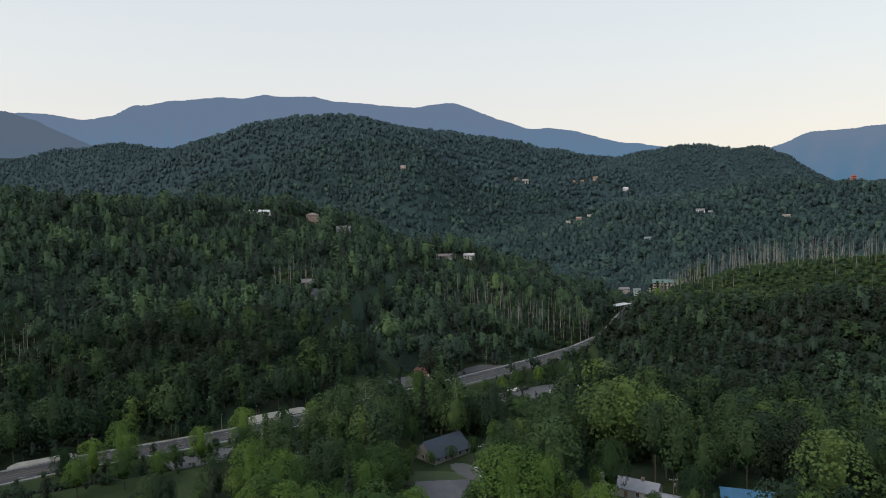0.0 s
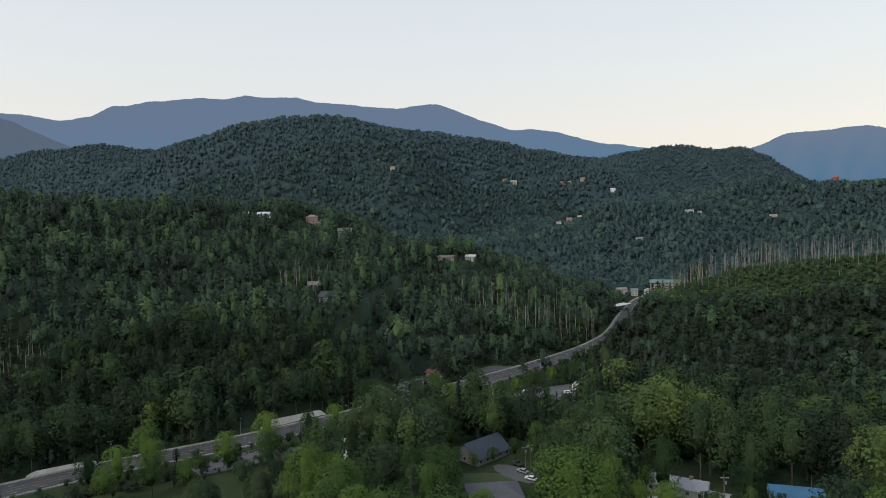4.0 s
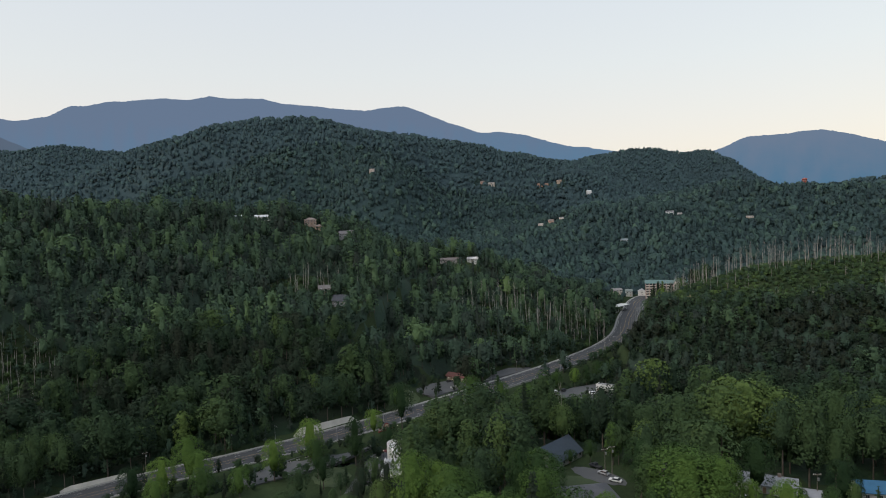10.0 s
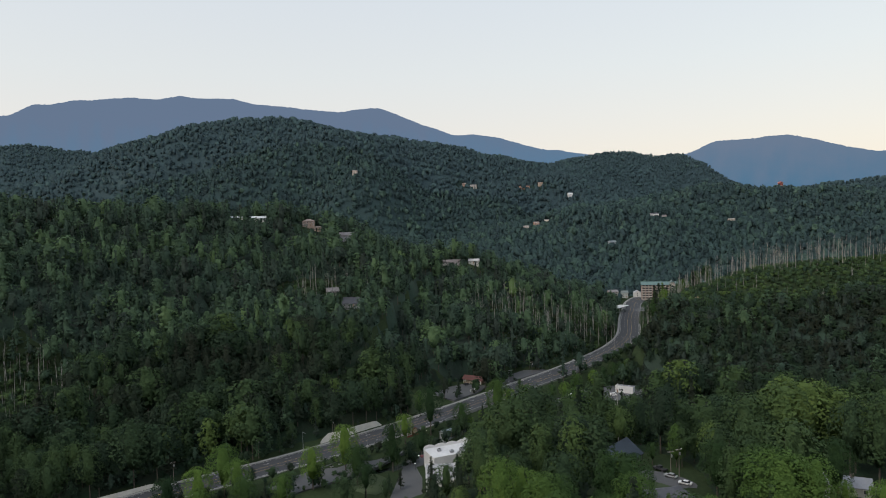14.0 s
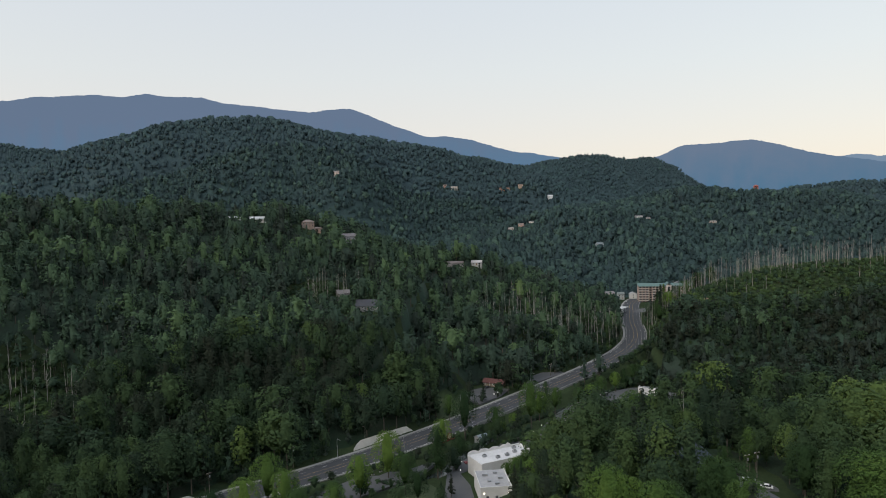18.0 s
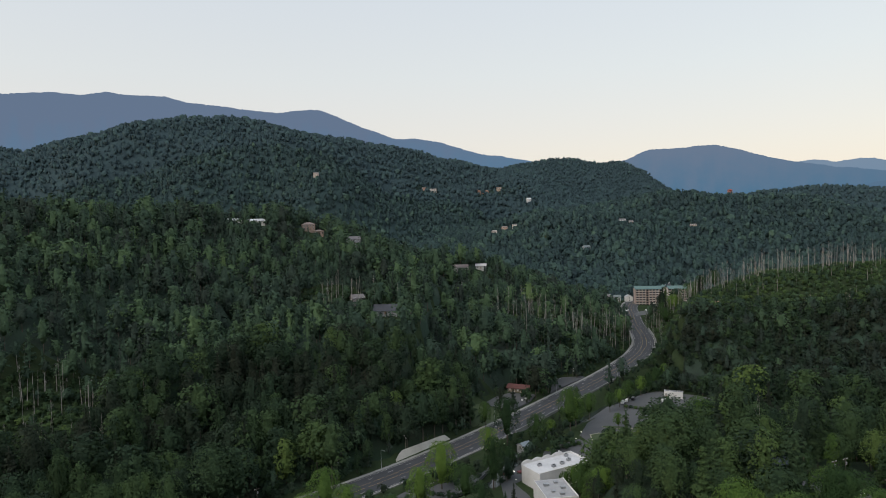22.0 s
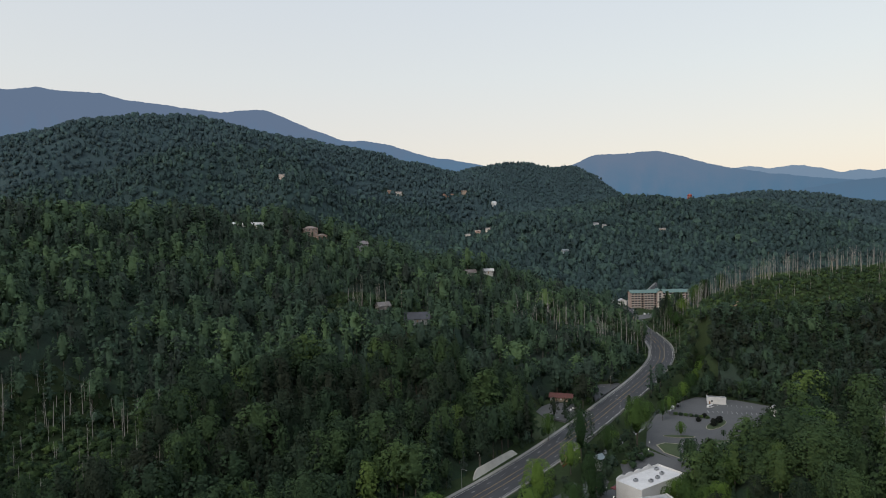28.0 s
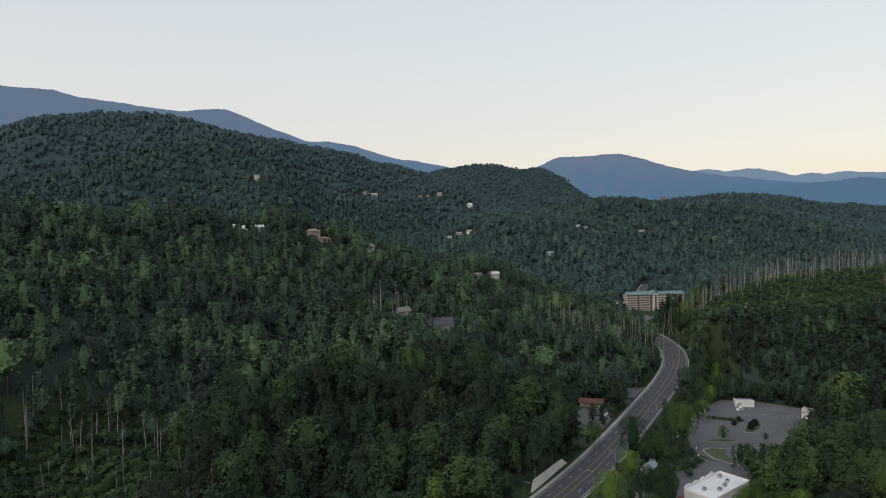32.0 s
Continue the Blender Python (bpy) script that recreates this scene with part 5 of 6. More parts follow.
for x_, y_, s in ((102, 394, 9), (109, 399, 8), (98, 404, 6), (106, 410, 6), (113, 404, 5)):
    o = tagged(new("shrub", SHRUB), "large dark-leaved shrub on a car park island", "shrub", "dark shrubs in the car park")
    o.matrix_world = Matrix.LocRotScale((x_, y_, -4.9), Euler((0, 0, x_)), (s, s, s * 0.9))
HEDGE = leaf_mesh("hedge", crown(np.random.RandomState(6), 700, "wide", 0.034, 18, (6, 8), 0.7), M_LEAF, 0.36)
for i in range(7):
    for hx, hy in ((92 + 2.5 * i, 421 - 2.0 * i), (22 + 3.2 * i, 350 + 1.2 * i)):
        o = tagged(new("hedge_bush", HEDGE), "clipped dark green hedge bush", "bush", "hedges by the car park")
        o.matrix_world = Matrix.LocRotScale((hx, hy, -5), Euler((0, 0, i * 1.3)), (5.5, 5.5, 3.4))


def draped(name, label, cx, cy, a, b, turn, material, category, lift=0.12):
    """An oval of lawn or drive laid over the land."""
    v, f, n = [(cx, cy, float(land(cx, cy)) + lift)], [], 24
    for r in range(1, 7):
        for i in range(n):
            k = r / 6 * (1 + (0.08 * math.sin(3.1 * i) if r == 6 else 0))
            px, py = a * k * math.cos(6.283 * i / n), b * k * math.sin(6.283 * i / n)
            c, s = math.cos(radians(turn)), math.sin(radians(turn))
            px, py = cx + px * c - py * s, cy + px * s + py * c
            v.append((px, py, float(land(px, py)) + lift))
    for i in range(n):
        f.append((0, 1 + i, 1 + (i + 1) % n))
    for r in range(5):
        for i in range(n):
            q = 1 + r * n
            f.append((q + i, q + n + i, q + n + (i + 1) % n, q + (i + 1) % n))
    tagged(new(name, mesh_from(name, v, f, material, True)), label, category, kind="structure")


draped("village_lawn", "mown green lawn between village houses", 78, 216, 16, 6, 10, M_GRASS, "lawn")
draped("village_lawn", "mown green lawn beside the metal-roofed house", 132, 206, 14, 8, 0, M_GRASS, "lawn")
draped("village_drive", "grey asphalt drive beside the slate-roofed house", 93, 222, 11, 4.5, -40, M_LOT, "driveway", 0.2)
draped("village_drive", "grey asphalt lane between the houses", 116, 198, 6, 14, 10, M_LOT, "driveway", 0.2)
draped("creek_lawn", "mown grass bank beside the creek drive", -24, 290, 9, 12, 30, M_GRASS, "lawn")
draped("motel_lawn", "grass verge below the motel", -6, 403, 8, 15, -40, M_GRASS, "lawn")
draped("hill_meadow", "pale grass clearing beside the hillside houses", -117, 530, 17, 10, 10, M_GRASS, "meadow", 0.3)
draped("cut_bank", "bare sandy cut on the burnt hillside", 228, 556, 9, 3.5, 35, grain("sandy_earth", (0.20, 0.13, 0.08), (0.32, 0.23, 0.15), 0.3, 3, 0.95), "cut bank", 0.6)
draped("hotel_court", "grey asphalt court before the hotel", 232, 732, 20, 9, 35, M_LOT, "car park", 0.35)
draped("verge", "green grassy verge above the bend", 214, 572, 16, 22, 20, M_GRASS, "verge", 0.25)

# ---- houses ----
SLATE, GREYR, METALR = (0.034, 0.050, 0.070), (0.085, 0.088, 0.10), (0.26, 0.27, 0.30)
house("slate-blue gabled house with pale walls", at_land(79, 238, 50, 0.0), 18, 13, 2.5, (0.30, 0.29, 0.28), SLATE, "gable", 4.6, group="village houses")
house("low house with a grey hipped roof", at_land(86, 200, 12, 0.3), 17, 13, 3.0, (0.36, 0.34, 0.32), GREYR, "hip", 3.2, group="village houses")
house("metal-roofed house with a brick chimney", at_land(146, 210, -24, 0.3), 19, 8, 2.8, (0.42, 0.42, 0.40), METALR, "gable", 2.0, True, group="village houses")
house("house with a bright blue metal roof", at_land(181, 206, -10, 0.3), 15, 9, 2.9, (0.40, 0.40, 0.38), (0.035, 0.135, 0.25), "gable", 2.2, group="village houses")
house("dark-roofed cottage among the trees", at_land(120, 222, 15, 0.3), 11, 8, 2.8, (0.22, 0.20, 0.18), (0.07, 0.07, 0.075), "gable", 2.2, group="village houses")


def carport(m):
    t = thing("carport", "open carport with a grey metal roof", "carport", m)
    part("roof", gable("roof", tone(METALR), 7, 6.5, 2.6, 1.0, 0.3), t)
    for x in (-3.2, 3.2):
        for y in (-2.9, 2.9):
            part("post", boxes("post", M_FRAME, (x - 0.08, x + 0.08, y - 0.08, y + 0.08, -0.5, 2.55)), t)


def service_station():
    """Long canopy on columns with a low shop and pumps under it."""
    t = thing("service_station", "service station with a long pale flat canopy", "service station", pose(194, 716, 9.3, 0, 0, 50))
    dark, pale = tone((0.16, 0.17, 0.18)), tone((0.55, 0.55, 0.54))
    part("canopy", boxes("canopy", pale, (-17, 17, -6, 5, 5.2, 6.0)), t)
    part("fascia", boxes("fascia", tone((0.10, 0.11, 0.13)), (-17.1, 17.1, -6.1, -6.003, 5.25, 5.7)), t, "dark fascia strip")
    part("shop", boxes("shop", dark, (-15, 9, 6, 14, -3, 4.4)), t)
    for i in range(5):
        part("shop_window", boxes("shop_window", M_GLASS, (-13.5 + 4.4 * i, -10.2 + 4.4 * i, 5.9, 5.99, 0.6, 2.8)), t)
        part("column", boxes("column", pale, (-15 + 7.2 * i, -14.6 + 7.2 * i, -3.2, -2.8, -2, 5.19)), t)
    for i in range(3):
        part("pump", boxes("pump", pale, (-9 + 8 * i, -8.2 + 8 * i, -1.2, -0.6, -1, 1.9), (-9.3 + 8 * i, -7.9 + 8 * i, -1.4, -0.4, -1, 0.15)), t)


house("small kiosk with a pale blue-grey roof by the creek", pose(10, 355, -4.8, 0, 0, 35), 6, 5, 2.6, (0.30, 0.31, 0.32), (0.22, 0.27, 0.31), "gable", 1.2, group="creek cabins", category="cabin")
service_station()
carport(at_land(156, 201, -24, 0.1))
WHITEW = (0.62, 0.61, 0.58)
house("white hilltop house with a pale metal roof", at_land(-231, 716, 8, 0.5), 21, 10, 5.2, WHITEW, (0.58, 0.60, 0.63), "gable", 2.0, storeys=2, group="houses on the wooded ridge")
house("white hilltop lodge with a pale metal roof", at_land(-204, 703, 12, 0.5), 20, 10, 3.6, WHITEW, (0.58, 0.60, 0.63), "gable", 2.2, group="houses on the wooded ridge")
house("pinkish brick two-storey house on the ridge", at_land(-148, 699, 14, 1.0), 13, 10, 5.6, (0.34, 0.25, 0.21), (0.27, 0.22, 0.20), "hip", 2.6, storeys=2, group="houses on the wooded ridge")
house("lower tan wing beside the brick house", at_land(-137, 695, 14, 0.5), 10, 8, 3.4, (0.40, 0.27, 0.22), (0.25, 0.20, 0.18), "hip", 1.8, group="houses on the wooded ridge")
house("grey gabled house with white trim", at_land(-100, 667, 10, 1.2), 15, 10, 5.0, (0.26, 0.26, 0.28), (0.17, 0.16, 0.17), "gable", 2.8, storeys=2, group="houses on the wooded ridge")
house("long low white house on the slope", at_land(9, 686, 4, 1.0), 21, 9, 3.2, (0.34, 0.31, 0.30), (0.16, 0.14, 0.14), "gable", 2.0, group="houses on the wooded ridge")
house("small white house on the slope", at_land(34, 690, -8, 1.0), 11, 8, 3.0, (0.46, 0.45, 0.43), (0.52, 0.50, 0.50), "gable", 2.0, group="houses on the wooded ridge")
house("grey cottage in a hillside clearing", at_land(-89, 530, 20, 0.2), 10, 8, 4.6, (0.22, 0.20, 0.19), (0.15, 0.14, 0.14), "gable", 2.6, storeys=2, group="houses in the hillside clearing")
house("long dark-roofed house with white gables", at_land(-66, 505, -4, 0.2), 18, 9, 3.0, (0.24, 0.24, 0.25), (0.05, 0.055, 0.07), "gable", 4.2, group="houses in the hillside clearing")
for x_, y_, yaw, w, d, h, wall, roof, lab in (
        (55, 1797, 5, 26, 14, 7, (0.55, 0.50, 0.44), (0.30, 0.26, 0.24), "pale lodge on the mountain flank"),
        (30, 1800, 0, 16, 10, 6, (0.36, 0.22, 0.17), (0.20, 0.15, 0.13), "red-brown lodge on the mountain flank"),
        # stands in for the long bare cut slope on the saddle
        (202, 1841, 8, 44, 12, 6, (0.40, 0.24, 0.17), (0.30, 0.17, 0.12), "long rusty-roofed lodge standing in for a bare cut slope on the saddle"),
        (248, 1838, -5, 20, 12, 6, (0.36, 0.28, 0.22), (0.24, 0.17, 0.13), "brown lodge on the saddle"),
        (325, 1797, 10, 18, 14, 11, (0.80, 0.80, 0.80), (0.60, 0.62, 0.64), "bright white house on the saddle"),
        (402, 1273, 5, 22, 10, 6, (0.66, 0.66, 0.66), (0.16, 0.16, 0.17), "white lodge on the middle hill"),
        (420, 1268, 0, 10, 9, 5, (0.55, 0.52, 0.50), (0.20, 0.19, 0.19), "small pale cabin on the middle hill"),
        (160, 1388, 0, 16, 10, 7, (0.60, 0.52, 0.44), (0.40, 0.36, 0.33), "cream house on the valley side"),
        (182, 1384, 12, 16, 10, 9, (0.46, 0.30, 0.24), (0.30, 0.24, 0.22), "tan brick house on the valley side"),
        (204, 1382, -6, 14, 9, 6, (0.62, 0.58, 0.52), (0.30, 0.28, 0.27), "pale house on the valley side"),
        (-240, 1573, 0, 18, 12, 11, (0.46, 0.40, 0.36), (0.24, 0.21, 0.20), "tall brown lodge on the mountain slope"),
        (287, 1138, 15, 18, 9, 5, (0.40, 0.44, 0.46), (0.22, 0.26, 0.28), "grey-blue cabin in the valley woods"),
        (560, 1290, -10, 18, 10, 6, (0.42, 0.36, 0.30), (0.30, 0.27, 0.24), "tan cabin in the hill woods"),
        (210, 808, 10, 18, 10, 8, (0.42, 0.36, 0.31), (0.20, 0.19, 0.19), "tan inn beside the far road"),
        (226, 812, -6, 12, 10, 10, (0.40, 0.42, 0.40), (0.16, 0.19, 0.18), "grey-green inn beside the far road"),
        (243, 816, 80, 14, 11, 9, WHITEW, (0.40, 0.40, 0.42), "white gabled inn beside the far road"),
        (1000, 1535, 0, 26, 12, 8, (0.58, 0.58, 0.60), (0.30, 0.31, 0.33), "pale lodge on the far ridge")):
    house(lab, at_land(x_, y_, yaw, 2.5 if y_ > 1000 else 0.5), w * 0.68, d * 0.8, h * 0.62, wall, roof, "gable", 0.2 * d, group="scattered houses on the hills", storeys=2 if h > 5.5 else 1)


def ridge_tower():
    t = thing("lookout_tower", "red tower with pale balcony bands on the ridge", "tower", at_land(805, 1592, 12, 14))
    red, pale = tone((0.30, 0.07, 0.055)), tone((0.40, 0.27, 0.24))
    part("base", boxes("base", red, (-6, 6, -5, 5, -26, 5)), t)
    for i in range(5):
        z = 5 + 3.6 * i
        part("storey", boxes("storey", red, (-4, 4, -4, 4, z, z + 2.9)), t)
        part("balcony", boxes("balcony", pale, (-5, 5, -5, 5, z + 2.9, z + 3.6)), t, "pale balcony band")
    part("roof", hip("roof", red, 8, 8, 23.0, 3.0), t)


ridge_tower()


def white_tower():
    t = thing("tower_block", "pale tower block beyond the ridge", "building", pose(1976, 2413, 112, 0, 0, -38))
    part("wall", boxes("wall", tone((0.60, 0.56, 0.50)), (-34, 34, -9, 9, -60, 36)), t)
    part("roof", boxes("roof", tone((0.40, 0.38, 0.35)), (-33, 33, -8, 8, 36.01, 38)), t)
    band = boxes("window_band", M_GLASS, (-32, 32, -9.25, -9.0, 0, 1.6))
    for i in range(8):
        part("window_band", band, t, at=pose(0, 0, 3 + 4 * i))


white_tower()


# ---- poles, lamps, signs ----
def utility_pole(x, y, h, yaw, label="wooden utility pole with a crossarm and transformer"):
    t = thing("utility_pole", label, "utility pole", at_land(x, y, yaw), "utility poles along the road")
    v, f = trunk_verts(h, 0.17, 8)
    part("pole", mesh_from("pole", v, f, M_POLE), t)
    part("crossarm", boxes("crossarm", M_POLE, (-1.3, 1.3, -0.08, 0.08, h - 1.0, h - 0.8)), t)
    for k in (-1.15, -0.6, 0.6, 1.15):
        part("insulator", boxes("insulator", M_FRAME, (k - 0.06, k + 0.06, -0.06, 0.06, h - 0.8, h - 0.55)), t)
    part("transformer", boxes("transformer", M_METAL, (0.15, 0.65, -0.25, 0.25, h - 2.9, h - 1.9), bevel=0.08), t, "grey transformer can")


POLES = [(-89, 326, 11, 45), (-122, 298, 11, 45), (-55, 354, 11, 45), (98, 223, 11, 20), (96, 226, 9, 20), (158, 200, 10, 0), (196, 602, 12, 60), (214, 648, 12, 60), (72, 476, 10, 45)]
for q in POLES:
    utility_pole(*q)


def wire(label, a, b, sag):
    """A slack cable between two places."""
    n, v, f = 16, [], []
    for i in range(n + 1):
        s = i / n
        p = [a[k] + (b[k] - a[k]) * s for k in range(3)]
        p[2] -= 4 * sag * s * (1 - s)
        for t in (0, 2.1, 4.2):
            v.append((p[0], p[1] + 0.03 * math.cos(t), p[2] + 0.03 * math.sin(t)))
    for i in range(n):
        f += [(3 * i + j, 3 * i + (j + 1) % 3, 3 * i + 3 + (j + 1) % 3, 3 * i + 3 + j) for j in range(3)]
    tagged(new("cable", mesh_from("cable", v, f, M_DARK)), label, "cable", "cables along the road")


def top(i, h=0.6):
    return (POLES[i][0], POLES[i][1], float(land(POLES[i][0], POLES[i][1])) + POLES[i][2] - h)


wire("slack black cable between utility poles", top(1), top(0), 1.2)
wire("slack black cable between utility poles", top(0), top(2), 1.2)
wire("slack black cable between utility poles", top(6), top(7), 1.5)
wire("long black cable across the car park", top(6), (96, 430, 4), 3.0)


def street_lamp(x, y, z, yaw):
    t = thing("street_lamp", "tall grey street lamp with a curved arm", "street lamp", pose(x, y, z, 0, 0, yaw), "street lamps on the highway")
    v, f = trunk_verts(10.5, 0.13, 8)
    part("pole", mesh_from("pole", v, f, M_METAL), t)
    part("arm", boxes("arm", M_METAL, (0, 1.4, -0.05, 0.05, 10.1, 10.22), (1.4, 2.8, -0.05, 0.05, 10.25, 10.37)), t)
    part("lamp_head", boxes("lamp_head", M_METAL, (2.6, 3.5, -0.16, 0.16, 10.15, 10.35), bevel=0.04), t)


for q, side in ((-40, 1), (-18, 1), (45, 1), (97, 1), (60, -1), (-60, -1), (150, 1), (8, -1)):
    i = int(np.argmin(np.abs(ROAD_C[:, 0] - q)))
    c, n_ = ROAD_C[i], ROAD_N[i]
    street_lamp(c[0] + n_[0] * 11.4 * side, c[1] + n_[1] * 11.4 * side, float(min(land(c[0] + n_[0] * 11.4 * side, c[1] + n_[1] * 11.4 * side), c[2])), math.degrees(math.atan2(-n_[1] * side, -n_[0] * side)))


def path_lamp(x, y, h=3.4):
    t = thing("path_lamp", "short post lamp with a lit white globe", "lamp", at_land(x, y), "lit post lamps by the creek")
    v, f = trunk_verts(h, 0.06, 6)
    part("post", mesh_from("post", v, f, M_DARK), t)
    bm = bmesh.new()
    bmesh.ops.create_icosphere(bm, subdivisions=2, radius=0.17, matrix=Matrix.Translation((0, 0, h + 0.15)))
    me = bpy.data.meshes.new("globe")
    bm.to_mesh(me)
    bm.free()
    me.materials.append(M_LAMP)
    part("globe", me, t, "lit white globe")


for q in ((46, 368), (40, 358), (-3, 316), (-4, 306), (-1, 354), (4, 345), (12, 360)):
    path_lamp(*q)


def red_sign():
    t = thing("roadside_sign", "red timber stand with white and round signs", "sign", pose(-9, 354, -4.2, 0, 0, 45))
    red = tone((0.22, 0.035, 0.03))
    part("stand", boxes("stand", red, (-5, 5, -1.2, 1.2, -3, 0.4), (-5, 5, -1.2, -1.05, 0.4, 1.4)), t)
    for x in (-4.8, -1.6, 1.6, 4.8):
        part("post", boxes("post", red, (x - 0.12, x + 0.12, -1.25, -1.0, 0.4, 1.7)), t)
    b = part("sign_board", boxes("sign_board", tone((0.55, 0.50, 0.44)), (-3.6, -0.6, 0.6, 0.8, 0.4, 3.2), bevel=0.05), t, "white sign board")
    part("lettering_bar", boxes("lettering_bar", red, (-3.2, -1.0, 0.5, 0.595, 2.2, 2.5), (-3.0, -1.2, 0.5, 0.595, 1.6, 1.85)), b)
    for r, m_, y, nm in ((1.9, red, 0.7, "round_rim"), (1.4, tone((0.60, 0.46, 0.34)), 0.5, "round_face")):
        bm = bmesh.new()
        bmesh.ops.create_cone(bm, cap_ends=True, segments=24, radius1=r, radius2=r, depth=0.35, matrix=pose(2.0, y, 2.6, 90))
        me = bpy.data.meshes.new(nm)
        bm.to_mesh(me)
        bm.free()
        me.materials.append(m_)
        part(nm, me, t)


red_sign()


def lit_box_sign(x, y, z, yaw, w=2.4, h=1.8, up=0.9, label="lit white roadside box sign on two posts", face=M_LAMP):
    t = thing("box_sign", label, "sign", pose(x, y, z, 0, 0, yaw), "small roadside signs")
    part("case", boxes("case", M_FRAME, (-w / 2 - 0.1, w / 2 + 0.1, 0, 0.35, up - 0.1, up + h + 0.1), bevel=0.03), t)
    part("sign_face", boxes("sign_face", face, (-w / 2, w / 2, -0.03, 0.0, up, up + h)), t)
    for x_ in (-w / 3, w / 3):
        part("post", boxes("post", M_METAL, (x_ - 0.06, x_ + 0.06, 0.1, 0.25, -1.5, up)), t)


lit_box_sign(164, 531, 3.0, -20)
lit_box_sign(160, 530, 2.8, -20, 0.8, 0.8, 0.6, "small lit white marker beside the parapet")
lit_box_sign(25, 434, -1.4, 0, 1.0, 0.9, 0.8, "small pale motel sign on posts", M_FRAME)
lit_box_sign(28, 437, -1.4, 0, 1.0, 0.9, 0.8, "small pale motel sign on posts", M_FRAME)


def planter(x, y):
    t = thing("planter", "low concrete kerb planter with a small shrub", "planter", pose(x, y, -4.2, 0, 0, 45), "planters along the frontage")
    part("trough", boxes("trough", M_CONCRETE, (-0.9, 0.9, -0.4, 0.4, 0, 0.55), bevel=0.05), t)
    part("shrub", SHRUB, t, at=Matrix.LocRotScale((0, 0, 0.4), None, (1.6, 1.2, 1.3)))


for i in range(9):
    planter(-54 + 3.6 * i, 303.5 + 3.4 * i)


# ---- vehicles ----
def cabin_mesh(x0, x1, x2, x3, w, z0, z1, material):
    v = []
    for y, k in ((-w, 1), (w, 1)):
        v += [(x0, y, z0), (x1, y * 0.86, z1), (x2, y * 0.86, z1), (x3, y, z0)]
    return mesh_from("cabin", v, [(0, 1, 2, 3), (7, 6, 5, 4), (0, 4, 5, 1), (1, 5, 6, 2), (2, 6, 7, 3)], material)


WHEEL = bpy.data.meshes.new("wheel")
_b = bmesh.new()
bmesh.ops.create_cone(_b, cap_ends=True, segments=14, radius1=0.33, radius2=0.33, depth=0.22, matrix=pose(0, 0, 0, 90))
_b.to_mesh(WHEEL)
_b.free()
WHEEL.materials.append(M_DARK)
RIM = boxes("rim", M_METAL, (-0.14, 0.14, -0.125, 0.125, -0.14, 0.14))


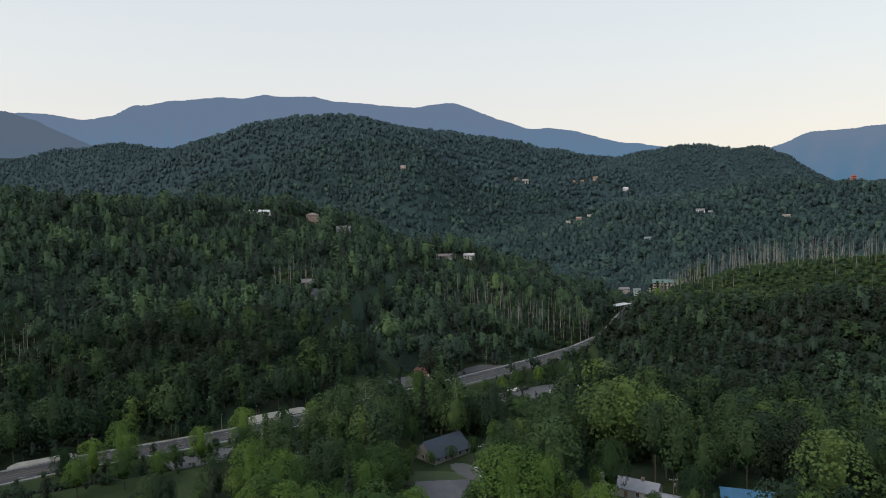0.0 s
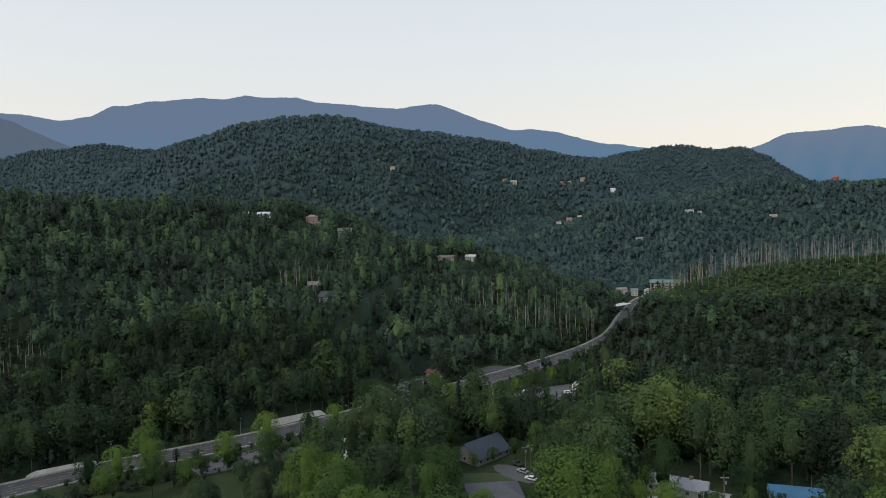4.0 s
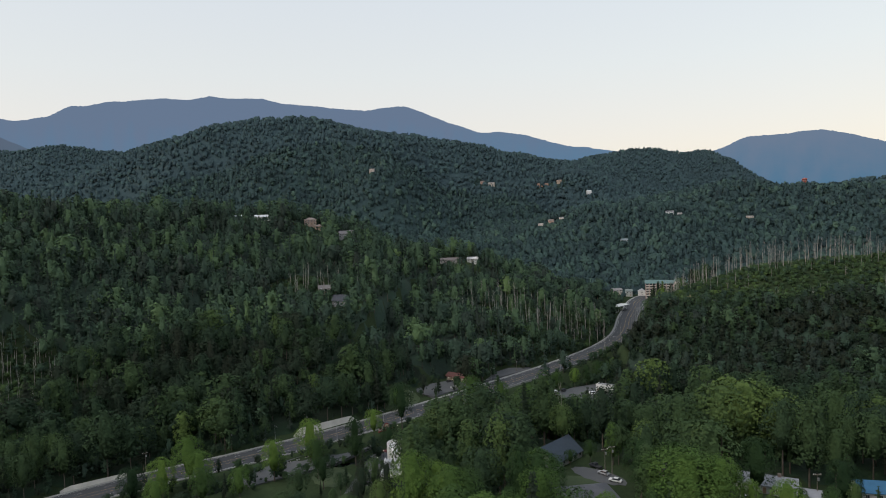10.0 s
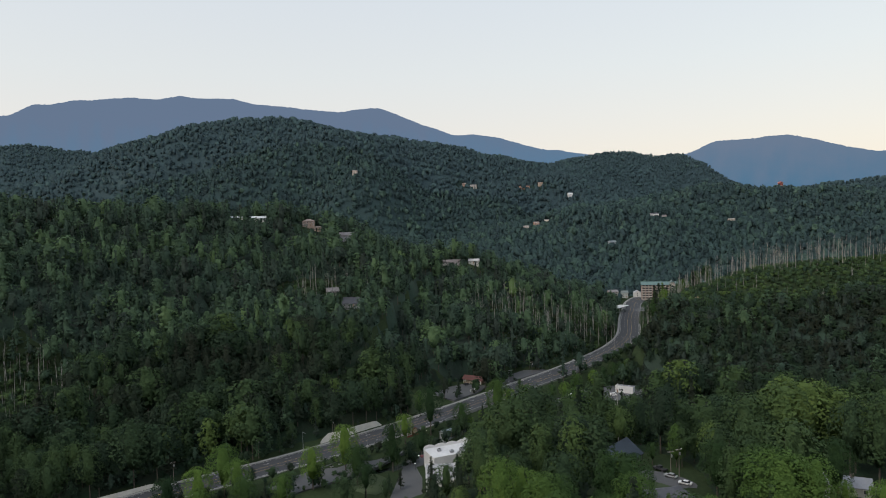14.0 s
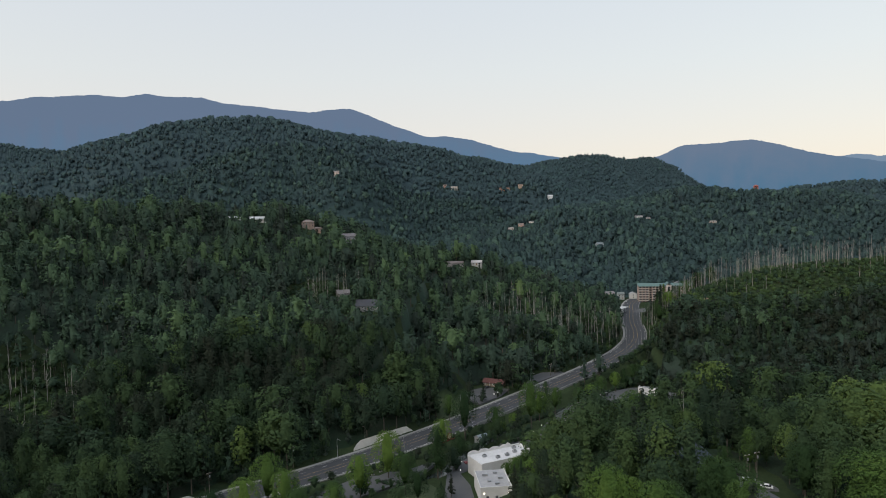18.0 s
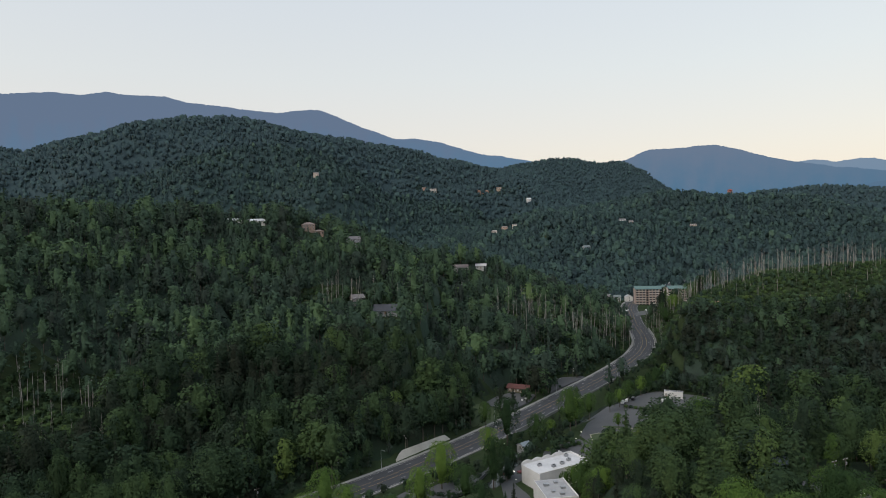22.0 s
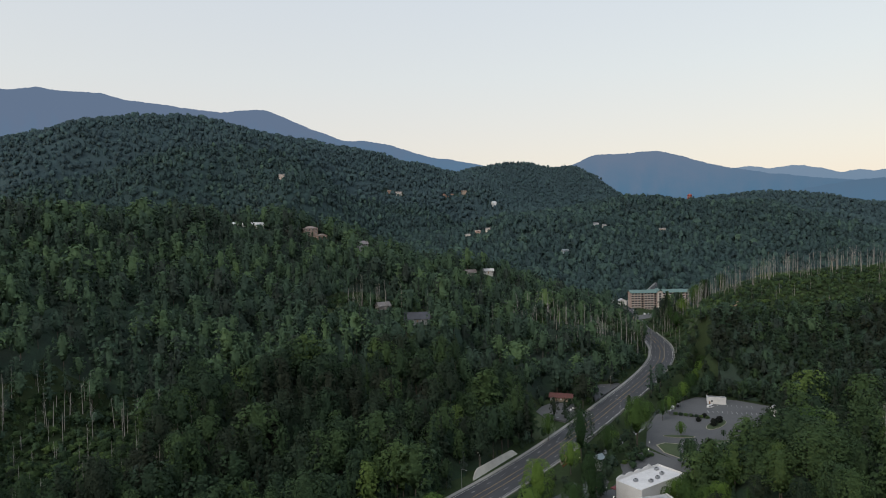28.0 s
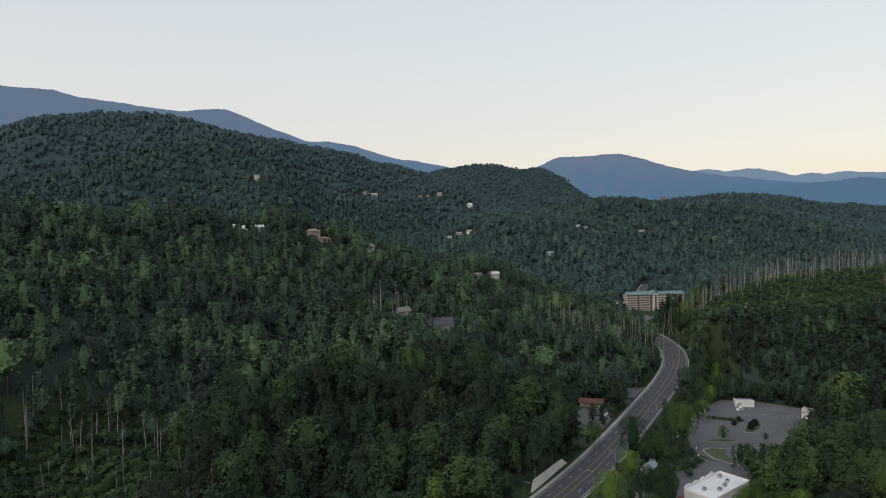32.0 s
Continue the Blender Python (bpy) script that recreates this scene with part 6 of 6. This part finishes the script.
def car(label, x, y, z, yaw, paint, shape="saloon", group="parked cars"):
    t = thing("car", label, "car", pose(x, y, z, 0, 0, yaw), group)
    m_ = tone(paint, 0.3)
    if shape == "van":
        part("body", boxes("body", m_, (-2.5, 2.4, -0.95, 0.95, 0.35, 1.15), (-2.45, 1.5, -0.9, 0.9, 1.16, 2.05), bevel=0.12), t)
        part("windscreen", boxes("windscreen", M_GLASS, (1.48, 1.56, -0.75, 0.75, 1.25, 1.9)), t)
        part("side_window", boxes("side_window", M_GLASS, (-2.0, 1.2, -0.915, 0.915, 1.3, 1.85)), t)
    elif shape == "pickup":
        part("body", boxes("body", m_, (-2.7, 2.6, -0.95, 0.95, 0.45, 1.05), bevel=0.1), t)
        part("bed", boxes("bed", M_DARK, (-2.55, -0.7, -0.8, 0.8, 1.0, 1.07)), t)
        part("cabin", cabin_mesh(-0.7, -0.5, 0.8, 1.4, 0.88, 1.0, 1.75, M_GLASS), t)
        part("cabin_roof", boxes("cabin_roof", m_, (-0.55, 0.85, -0.78, 0.78, 1.73, 1.8)), t)
    else:
        part("body", boxes("body", m_, (-2.25, 2.25, -0.88, 0.88, 0.32, 0.92), bevel=0.13), t)
        part("cabin", cabin_mesh(-1.7, -1.0, 0.5, 1.2, 0.82, 0.9, 1.42, M_GLASS), t)
        part("cabin_roof", boxes("cabin_roof", m_, (-1.05, 0.55, -0.72, 0.72, 1.4, 1.46)), t)
    for sx in (-1.45, 1.4):
        for sy in (-0.85, 0.85):
            wh = part("wheel", WHEEL, t, at=pose(sx, sy, 0.33))
            part("rim", RIM, wh)
    for sy in (-0.6, 0.6):
        part("headlight", boxes("headlight", M_FRAME, (2.2, 2.3 if shape == "saloon" else 2.45, sy - 0.15, sy + 0.15, 0.6, 0.76)), t)


WHITEC, BLACKC, SILVER, REDC = (0.66, 0.66, 0.66), (0.03, 0.03, 0.035), (0.36, 0.37, 0.39), (0.25, 0.03, 0.03)
car("white minibus parked at the edge of the car park", 93, 430, -4.8, 60, WHITEC, "van")
car("white van parked at the edge of the car park", 97, 433, -4.8, 58, WHITEC, "van")
car("black van parked under the trees", 103, 437, -4.8, 55, BLACKC, "van")
car("white estate car parked in the painted bays", 122, 429, -4.8, 10, WHITEC, "van")
gz = lambda px, py: float(land(px, py)) + 0.22
car("black pickup parked beside the slate-roofed house", 93, 229, gz(93, 229), 130, BLACKC, "pickup")
car("silver car parked on the village drive", 95, 223, gz(95, 223), 140, SILVER)
car("white car parked on the village drive", 98, 217, gz(98, 217), 150, WHITEC)
car("white car on the lane before the metal-roofed house", 137, 202, gz(137, 202), 170, WHITEC)
car("white van under the open carport", 156, 201, gz(156, 201), -70, WHITEC, "van")
car("dark red car parked below the white building", -6, 322, -4.8, 60, REDC)
car("dark car parked before the motel", 22, 452, -0.68, 40, BLACKC)
for i, c in enumerate((WHITEC, SILVER, BLACKC, WHITEC)):
    px, py = 236 + 6 * i, 742 + 1.5 * i
    car("parked car before the hotel", px, py, gz(px, py), 70, c, "saloon" if i % 2 else "van")
